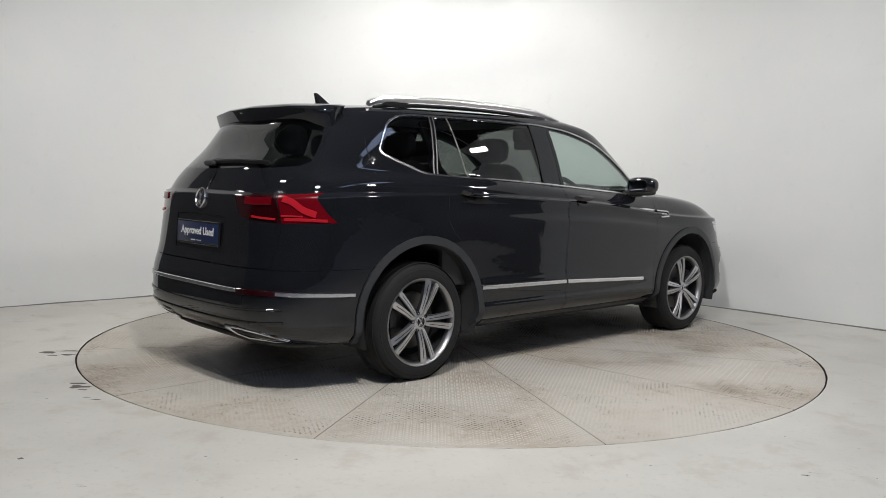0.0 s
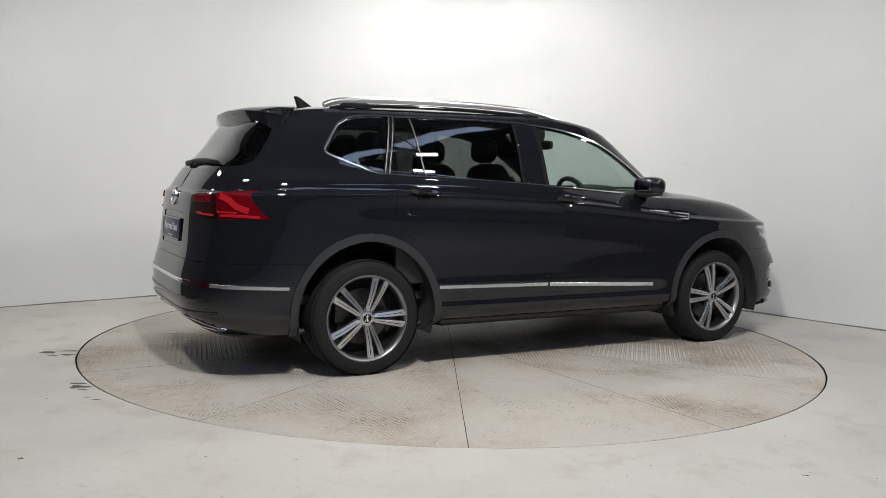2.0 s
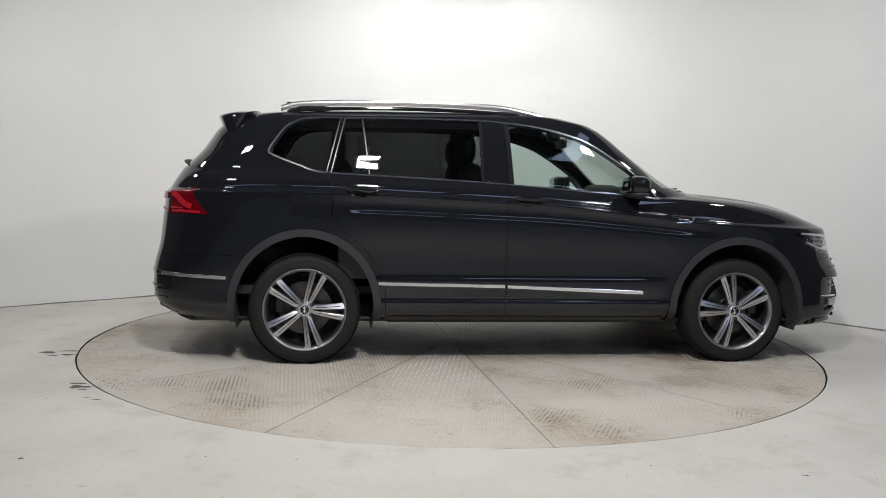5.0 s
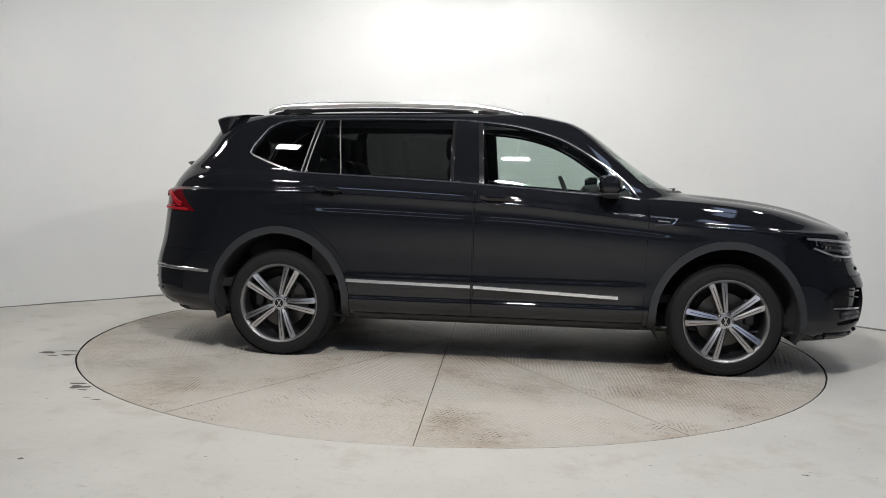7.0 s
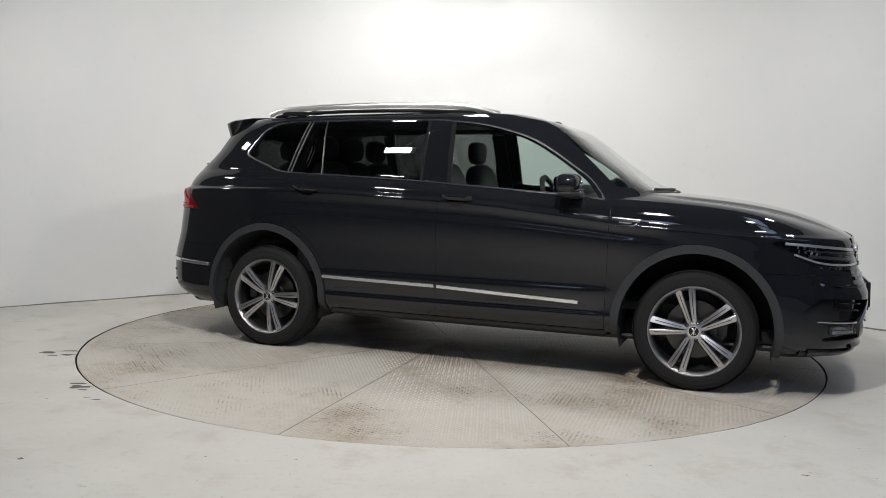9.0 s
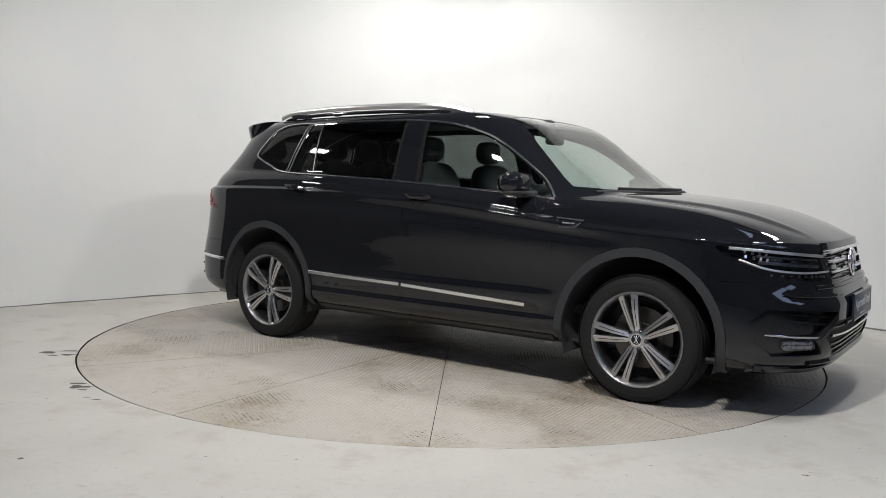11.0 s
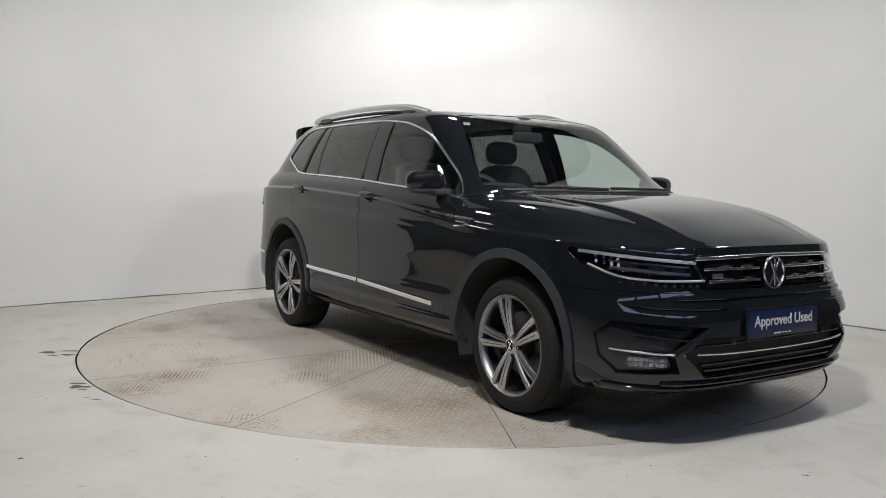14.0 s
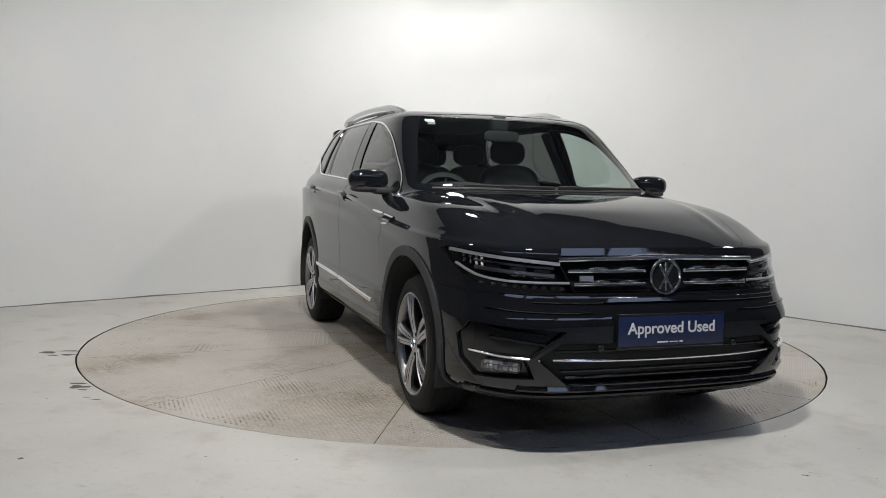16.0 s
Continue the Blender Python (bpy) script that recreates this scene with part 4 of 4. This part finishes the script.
        part("indicator", bar_on([(0, 0), (1, 1)], lambda a, b, ss: (Vector((0.752 - 0.03 * a, (0.90 + 0.10 * a) * ss, 1.115)), Vector((1, 0.4 * ss, 0))), s, 0.012, 0.008), LENS, mir)
        # roof rails
        rail = rounded_path([(-1.57, 1.575), (-1.49, 1.600), (-1.36, 1.614), (-1.0, 1.628), (-0.6, 1.632), (-0.25, 1.626), (-0.10, 1.614), (0.02, 1.594), (0.13, 1.570)], 5)
        pts = [Vector((x, (0.556 + 0.025 * math.sin((x + 1.6) / 1.75 * math.pi)) * s, z + 0.010)) for x, z in rail]
        r = part("roof_rail", sweep(pts, [Vector((0, 0.5 * s, 1))] * len(pts), 0.031, 0.019), SATIN, car, "satin aluminium roof rail")
        for x in (-1.36, -0.13):
            part("rail_foot", superbox(0.11, 0.012, 0.018, 3, (x, 0.566 * s, 1.594)), GLOSS_BLACK, r)
        part("rail_base", sweep([p - Vector((0, 0.004 * s, 0.034)) for p in pts[3:-3]], [Vector((0, 0.6 * s, 1))] * (len(pts) - 6), 0.02, 0.012), GLOSS_BLACK, r)

        # head lamps: bay, lens and lights
        bay = part("headlamp", recessed(P["headlamp_" + c].copy(), Vector((-0.06, -0.015 * s, 0))), GLOSS_BLACK, car, "clear-lens LED headlamp", 30)
        skin("lamp_lens", shift(P["headlamp_" + c], 0.0), LENS, bay)
        part("upper_blade", bar_on(rounded_path([(y * s, z) for y, z in ((0.478, 0.818), (0.70, 0.838), (0.843, 0.857))], 8), on_end, 1, 0.014, 0.008, -0.006), LAMP_CHROME, bay, "bright upper lamp blade")
        part("lower_blade", bar_on(rounded_path([(y * s, z) for y, z in ((0.445, 0.742), (0.65, 0.742), (0.77, 0.757), (0.83, 0.80))], 8), on_end, 1, 0.010, 0.008, -0.006), LAMP_CHROME, bay, "bright lower lamp blade")
        for y, z in ((0.55, 0.783), (0.645, 0.79), (0.735, 0.80)):
            got = on_end(y * s, z, 1)
            if got:
                b = superbox(0.022, 0.038, 0.022, 7)
                q = part("projector", b, GLOSS_BLACK, bay)
                q.matrix_local = Matrix.Translation(got[0] - got[1] * 0.045) @ Matrix.Rotation(math.atan2(got[1].y, got[1].x), 4, "Z")
                part("projector_lens", superbox(0.006, 0.026, 0.013, 2.5, (0.02, 0, 0)), LENS, q)
        for za, zb, tall in ((0.772, 0.792, 0.016), (0.803, 0.822, 0.01)):
            part("reflector_blade", bar_on([((0.50 + 0.29 * i / 12) * s, za + (zb - za) * i / 12) for i in range(13)], on_end, 1, tall, 0.01, -0.03), FOG_CHROME, bay, "smoked inner reflector blade")
        for k in range(8):
            got = on_end((0.765 + 0.017 * (k % 4)) * s, 0.805 + 0.024 * (k // 4) + 0.004 * (k % 4), 1)
            if got:
                q = part("reflector_facet", box(0.004, 0.014, 0.018, (0, 0, 0), 0.0015, 1,
                         Matrix.Rotation(radians(random.uniform(-30, 30)), 4, "Z") @ Matrix.Rotation(radians(random.uniform(-30, 30)), 4, "Y")), CHROME, bay)
                q.matrix_local = Matrix.Translation(got[0] - got[1] * 0.022) @ Matrix.Rotation(math.atan2(got[1].y, got[1].x), 4, "Z")
        for i in range(9):
            y = 0.47 + 0.036 * i
            got = on_end(y * s, 0.716 + 0.0012 * i, 1)
            if got:
                q = part("led", superbox(0.006, 0.011, 0.007, 3), STEEL, bay)
                q.location = got[0] - Vector((0.02, 0, 0))
        # fog lamp bay
        fg = part("fog_bay", recessed(P["fog_" + c], Vector((-0.045, 0, 0))), GLOSS_BLACK, car, "black fog lamp bay", 30)
        part("fog_blade", bar_on([((0.585 + 0.235 * i / 12) * s, 0.424 + 0.014 * i / 12) for i in range(13)], on_end, 1, 0.011, 0.008, -0.018), CHROME, fg, "slim chrome blade")
        for i in range(2):
            part("fog_slat", bar_on([((0.56 + 0.21 * k / 12) * s, 0.485 + 0.04 * i + 0.002 * k) for k in range(13)], on_end, 1, 0.012, 0.008, -0.03), GLOSS_BLACK, fg)
        got = on_end(0.73 * s, 0.388, 1)
        q = part("fog_lamp", superbox(0.02, 0.085, 0.024, 6), RIM_DARK, fg, "rectangular fog lamp")
        q.matrix_local = Matrix.Translation(got[0] - got[1] * 0.04) @ Matrix.Rotation(math.atan2(got[1].y, got[1].x), 4, "Z")
        part("fog_lens", superbox(0.006, 0.088, 0.026, 6, (0.024, 0, 0)), LENS, q)
        for k in range(7):
            for j in (0, 1):
                facet = box(0.006, 0.021, 0.018, (0.019, -0.066 + 0.022 * k, -0.0105 + 0.021 * j), 0.002, 1,
                            Matrix.Rotation(radians(random.uniform(-22, 22)), 4, "Z") @ Matrix.Rotation(radians(random.uniform(-25, 25)), 4, "Y"))
                part("reflector", facet, FOG_CHROME, q)
        # tail lamps
        for nm, host in (("taillamp_in_", P["tailgate"]), ("taillamp_out_", car)):
            tl = skin("tail_lamp", seamed(shift(P[nm + c], 0.0005), 0.0012, 0.006), RED_DARK if "in" in nm else RED, host, "red tail lamp")
            if "in" in nm:
                part("light_bar", bar_on(rounded_path([(y * s, z) for y, z in ((0.46, 1.028), (0.54, 1.025), (0.63, 1.028))], 6), on_end, -1, 0.04, 0.003, 0.004), RED, tl)
                part("light_bar", bar_on(rounded_path([(y * s, z) for y, z in ((0.52, 0.945), (0.60, 0.938), (0.66, 0.935))], 6), on_end, -1, 0.012, 0.003, 0.004), RED_LIT, tl)
            else:
                part("light_bar", bar_on(rounded_path([(y * s, z) for y, z in ((0.685, 1.042), (0.725, 1.025), (0.765, 0.985), (0.80, 0.962))], 6), on_end, -1, 0.034, 0.003, 0.004), RED_LIT, tl)
                part("light_bar", bar_on(rounded_path([(y * s, z) for y, z in ((0.70, 0.934), (0.76, 0.935), (0.825, 0.93))], 6), on_end, -1, 0.016, 0.003, 0.004), RED_LIT, tl)
                part("light_bar", bar_on(rounded_path([(y * s, z) for y, z in ((0.685, 0.952), (0.72, 0.953), (0.765, 0.952))], 6), on_end, -1, 0.009, 0.003, 0.004), RED_LIT, tl)
        # rear bumper strip, reflector and exhaust surround
        part("bumper_chrome", bar_on([(-1.872 - 0.40 * i / 14, 0.535 + 0.016 * i / 14) for i in range(15)], on_side, s, 0.022, 0.009), CHROME, P["rear_bumper"], "bright chrome bumper strip")
        part("reflector", bar_on([((0.485 + 0.29 * i / 12) * s, 0.553 - 0.002 * i / 12) for i in range(13)], on_end, -1, 0.03, 0.006), RED_DARK, P["rear_bumper"], "dark red bumper reflector")
        ex = [(0.33, 0.345), (0.45, 0.352), (0.62, 0.338), (0.70, 0.30), (0.62, 0.285), (0.42, 0.282), (0.345, 0.30)]
        e = part("exhaust_trim", bar_on([(y * s, z) for y, z in ex], on_end, -1, 0.016, 0.01, 0.0, True), CHROME, P["rear_bumper"], "chrome exhaust surround")
        part("exhaust_bay", bar_on([((0.36 + 0.31 * i / 10) * s, 0.317 - 0.004 * i / 10) for i in range(11)], on_end, -1, 0.05, 0.004), LINER, e)
        # wheels and arch liners
        for hx, turn in ((HUBS[0], radians(32)), (HUBS[1], radians(-3))):
            wheel(car, hx, s, turn)
            part("arch_liner", arch_liner(hx, s), LINER, car, "", 180)
        part("hood_seal", bar_on([((0.3 + 0.3 * i / 6) * s, 1.117) for i in range(7)], on_end, 1, 0.02, 0.004), MATT_BLACK, car)

    part("bumper_chrome", bar_on([(-0.485 + 0.97 * i / 24, 0.555) for i in range(25)], on_end, -1, 0.022, 0.009), CHROME, P["rear_bumper"], "bright chrome bumper strip")
    for z, w in ((0.47, 0.012), (0.40, 0.014)):
        part("bumper_crease", bar_on([(-0.74 + 1.48 * i / 30, z - 0.02 * (1 - ((i - 15) / 15) ** 2)) for i in range(31)], on_end, -1, w, 0.008), GLOSS_BLACK, P["rear_bumper"])
    part("diffuser_lip", bar_on([(-0.80 + 1.6 * i / 30, 0.262) for i in range(31)], on_end, -1, 0.05, 0.012), MATT_BLACK, P["rear_bumper"])

    # front end
    g = part("grille", recessed(P["grille"], Vector((-0.05, 0, 0))), GLOSS_BLACK, car, "black grille with chrome bars", 30)
    part("top_bar", bar_on([(-0.482 + 0.964 * i / 30, 0.836 + 0.008 * (1 - ((i - 15) / 15) ** 2)) for i in range(31)], on_end, 1, 0.017, 0.010), CHROME, g, "wide chrome top bar")
    for z, hw in ((0.790, 0.448), (0.735, 0.428)):
        for s in (1, -1):
            part("chrome_bar", bar_on([((0.095 + (hw - 0.095) * i / 20) * s, z) for i in range(21)], on_end, 1, 0.013, 0.009), CHROME, g, "slim chrome grille bar")
            for y0 in (0.13, 0.27):
                part("bar_step", bar_on([((y0 + 0.09 * i / 6) * s, z + 0.012) for i in range(7)], on_end, 1, 0.010, 0.008, taper=True), CHROME, g)
    for z in (0.81, 0.757, 0.71):
        part("grille_slat", bar_on([(-0.42 + 0.84 * i / 24, z) for i in range(25)], on_end, 1, 0.008, 0.004, -0.02), GLOSS_BLACK, g)
    part("grille_mark", bar_on([(-0.40 + 0.06 * i / 6, 0.76) for i in range(7)], on_end, 1, 0.022, 0.004), SATIN, g)
    p, n = on_end(0, 0.765, 1)
    badge(0.079, car, facing(p + Vector((0.012, 0, 0)), Vector((1, 0, 0.06))))
    p, n = on_end(0, 1.026, -1)
    badge(0.058, car, facing(p + n * 0.004, n))
    it = part("lower_intake", recessed(P["intake"], Vector((-0.06, 0, 0))), MATT_BLACK, car, "black lower air intake", 30)
    part("intake_chrome", bar_on([(-0.535 + 1.07 * i / 30, 0.418 + 0.012 * ((i - 15) / 15) ** 2) for i in range(31)], on_end, 1, 0.012, 0.01, -0.008), CHROME, it, "slim chrome intake line")
    for z, hw in ((0.462, 0.53), (0.375, 0.50), (0.345, 0.47)):
        part("intake_slat", bar_on([(-hw + 2 * hw * i / 24, z) for i in range(25)], on_end, 1, 0.012, 0.008, -0.02), GLOSS_BLACK, it)
    part("front_lip", bar_on([(-0.80 + 1.6 * i / 40, 0.262 + 0.01 * ((i - 20) / 20) ** 2) for i in range(41)], on_end, 1, 0.04, 0.018), GLOSS_BLACK, P["front_bumper"], "gloss black front lip")
    def leaning(up):
        def where(y, z, s):
            got = on_end(y, z, s)
            return (got[0], Vector((math.cos(radians(up)), 0.10 * y, math.sin(radians(up))))) if got else None
        return where
    part("hood_lip", bar_on([(-0.47 + 0.94 * i / 30, 0.868 + 0.004 * (1 - ((i - 15) / 15) ** 2)) for i in range(31)], leaning(18), 1, 0.034, 0.004), PAINT, P["hood"])
    part("chin", bar_on([(-0.66 + 1.32 * i / 30, 0.292 + 0.008 * ((i - 15) / 15) ** 2) for i in range(31)], leaning(26), 1, 0.03, 0.014), PAINT, P["front_bumper"])
    # pressed lines in the front bumper
    part("bumper_ridge", bar_on([(-0.60 + 1.2 * i / 40, 0.668) for i in range(41)], on_end, 1, 0.022, 0.009), PAINT, P["front_bumper"])
    for s in (1, -1):
        for y0, y1, z0, z1 in ((0.36, 0.765, 0.622, 0.631),):
            part("bumper_ridge", bar_on([((y0 + (y1 - y0) * i / 16) * s, z0 + (z1 - z0) * i / 16) for i in range(17)], on_end, 1, 0.016, 0.008, taper=True), PAINT, P["front_bumper"])
    for y in (0.33, -0.33):
        p, n = on_end(y, 0.475, 1)
        b = part("parking_sensor", superbox(0.008, 0.014, 0.014, 2.5), GLOSS_BLACK, P["front_bumper"])
        b.location = p
    p, n = on_end(0, 0.545, 1)
    sign(car, facing(p + Vector((0.012, 0, 0)), Vector((1, 0, 0.03))), 0.525, 0.135)
    bay = part("plate_bay", recessed(P["plate_bay"], Vector((0.004, 0, 0))), PAINT, P["tailgate"], "", 30)
    p, n = on_end(0, 0.83, -1)
    sign(car, facing(p + Vector((-0.004, 0, 0)), Vector((-1, 0, 0.05))), 0.50, 0.122)

    # roof: spoiler, fin, wipers
    bm = bmesh.new()
    rings = []
    for y, k in ((-0.635, 0.55), (-0.615, 0.88), (-0.55, 1.0), (-0.3, 1.04), (0, 1.05), (0.3, 1.04), (0.55, 1.0), (0.615, 0.88), (0.635, 0.55)):
        dz = -0.03 * (abs(y) / 0.62) ** 2.4
        cx = -1.86
        prof = ((-1.74, 1.592), (-1.86, 1.584), (-1.94, 1.574), (-1.99, 1.562), (-2.002, 1.553), (-1.995, 1.53), (-1.972, 1.475), (-1.95, 1.438), (-1.90, 1.44), (-1.80, 1.50))
        rings.append([bm.verts.new((cx + (x - cx) * k + 0.065 * (abs(y) / 0.6) ** 2 * step(-1.8, -2.0, x), y * 0.96, 1.535 + (z - 1.535) * (0.5 + 0.5 * k) + dz)) for x, z in prof])
    for a, b in zip(rings, rings[1:]):
        for i in range(len(a)):
            j = (i + 1) % len(a)
            bm.faces.new((a[i], a[j], b[j], b[i]))
    bm.faces.new(rings[0])
    bm.faces.new(rings[-1])
    bmesh.ops.recalc_face_normals(bm, faces=bm.faces)
    sp = part("roof_spoiler", bm, PAINT, P["tailgate"], "gloss black roof spoiler", 50)
    part("brake_light", box(0.006, 0.3, 0.012, (-1.992, 0, 1.532), 0.002), RED_DARK, sp)
    bm = bmesh.new()
    rows = []
    for f in (0, 0.3, 0.6, 0.85, 1.0):
        rows.append([bm.verts.new((-1.50 + 0.75 * (x * (1 - f * 0.72) - 0.075 * f), y * (1 - 0.8 * f), 1.605 + 0.074 * f)) for x, y in
                     ((0.10, 0), (0.05, 0.022), (-0.04, 0.028), (-0.06, 0), (-0.04, -0.028), (0.05, -0.022))])
    for a, b in zip(rows, rows[1:]):
        for i in range(6):
            bm.faces.new((a[i], a[(i + 1) % 6], b[(i + 1) % 6], b[i]))
    bm.faces.new(rows[-1])
    bmesh.ops.recalc_face_normals(bm, faces=bm.faces)
    part("antenna_fin", bm, GLOSS_BLACK, car, "black shark-fin antenna", 60)
    wp = part("rear_wiper", bar_on([(0.14 - 0.62 * i / 14, 1.222 + 0.012 * math.sin(i / 14 * math.pi)) for i in range(15)], on_end, -1, 0.022, 0.016, 0.012, taper=True), MATT_BLACK, P["tailgate"])
    part("wiper_hub", superbox(0.02, 0.06, 0.018, 3, (on_end(0.10, 1.226, -1)[0] + Vector((-0.02, 0, 0)))[:]), MATT_BLACK, wp)
    for y0, y1 in ((0.62, 0.05), (0.02, -0.5)):
        part("wiper_blade", bar_on([(y0 + (y1 - y0) * i / 12, 1.122 + 0.005 * i / 12) for i in range(13)], on_end, 1, 0.010, 0.009, 0.004), MATT_BLACK, car)
    part("cowl", bar_on([(-0.66 + 1.32 * i / 24, 1.112 + 0.004 * abs(i - 12) / 12) for i in range(25)], on_end, 1, 0.02, 0.002), MATT_BLACK, car)
    part("screen_sticker", box(0.004, 0.05, 0.02, (0.395, -0.46, 1.505), 0.0, 1, Matrix.Rotation(radians(-35), 4, "Y")), WHITE, car)

    # underside
    part("underbody", box(4.1, 1.16, 0.1, (-0.05, 0, 0.30), 0.03), LINER, car)
    for s in (1, -1):
        part("sill_box", box(1.80, 0.24, 0.06, (0, 0.70 * s, 0.285), 0.02), LINER, car)
    part("exhaust_box", superbox(0.14, 0.40, 0.06, 4, (-1.95, 0, 0.285)), LINER, car)

    # cabin
    part("cabin_floor", box(3.6, 1.5, 0.05, (-0.35, 0, 0.45)), LINER, car)
    part("headliner", box(1.70, 1.06, 0.012, (-0.75, 0, 1.56), 0.004), GREY_TRIM, car)
    dash = part("dashboard", superbox(0.28, 0.70, 0.16, 4, (0.82, 0, 0.95)), TRIM_MAT, car, "dark dashboard")
    part("instrument_hood", superbox(0.10, 0.20, 0.05, 3, (0.62, -0.37, 1.10)), TRIM_MAT, dash)
    ringpts = [(0.185 * math.cos(2 * math.pi * i / 36), 0.185 * math.sin(2 * math.pi * i / 36)) for i in range(36)]
    pts = [Vector((0.0, a, b)) for a, b in ringpts]
    sw = sweep(pts, [Vector((-1, 0, 0))] * 36, 0.03, 0.016, True)
    st = part("steering_wheel", sw, TRIM_MAT, car, "black steering wheel")
    st.matrix_local = Matrix.Translation((0.46, -0.37, 1.02)) @ Matrix.Rotation(radians(-24), 4, "Y")
    part("steering_hub", superbox(0.03, 0.08, 0.06, 3), TRIM_MAT, st)
    for dy, dz, sx, sz in ((0.11, 0, 0.12, 0.03), (-0.11, 0, 0.12, 0.03), (0, -0.11, 0.035, 0.12)):
        part("steering_spoke", box(0.015, sx, sz, (0, dy, dz), 0.004), TRIM_MAT, st)
    part("inner_mirror", superbox(0.02, 0.115, 0.035, 4, (0.42, 0, 1.44)), TRIM_MAT, car)
    part("mirror_housing", superbox(0.05, 0.06, 0.06, 3, (0.36, 0, 1.515)), TRIM_MAT, car)
    for x, y, wide in ((0.05, -0.37, 0.5), (0.05, 0.37, 0.5), (-0.82, -0.40, 0.46), (-0.82, 0.40, 0.46), (-0.82, 0, 0.30), (-1.55, -0.32, 0.42), (-1.55, 0.32, 0.42)):
        c, b, r, po = seat(x, y, wide)
        q = part("seat", c, SEAT_MAT, car, "dark leather seat")
        part("backrest", b, SEAT_MAT, q)
        part("headrest", r, SEAT_MAT, q)
        part("headrest_posts", po, STEEL, q)
    for s in (1, -1):
        for x0, z0, x1, z1, w in ((-0.22, 1.1, -0.25, 1.54, 0.1), (-1.22, 1.1, -1.2, 1.53, 0.07)):
            a, b = on_side(x0, z0, s), on_side(x1, z1, s)
            part("pillar_trim", sweep([a[0] - a[1] * 0.05, b[0] - b[1] * 0.05], [a[1], b[1]], w, 0.02), TRIM_MAT, car)
        part("door_card", box(2.0, 0.05, 0.55, (-0.2, 0.79 * s, 0.80), 0.02), TRIM_MAT, car)
    BASE.free()
    return car


CAR = build_car()


# ---------------- what moves ----------------
CAR_OFF = Vector((0.372, 0.027, 0.0))


def motions():
    """The turntable turns steadily and carries the car with it."""
    table, ride = [], []
    for i in range(33):
        t = i * 0.5
        turn = Matrix.Rotation(radians(43.5 - 7.105 * t), 4, "Z")
        table.append((t, turn))
        ride.append((t, turn @ Matrix.Translation(CAR_OFF)))
    walk(TURNTABLE, table)
    walk(CAR, ride)


motions()
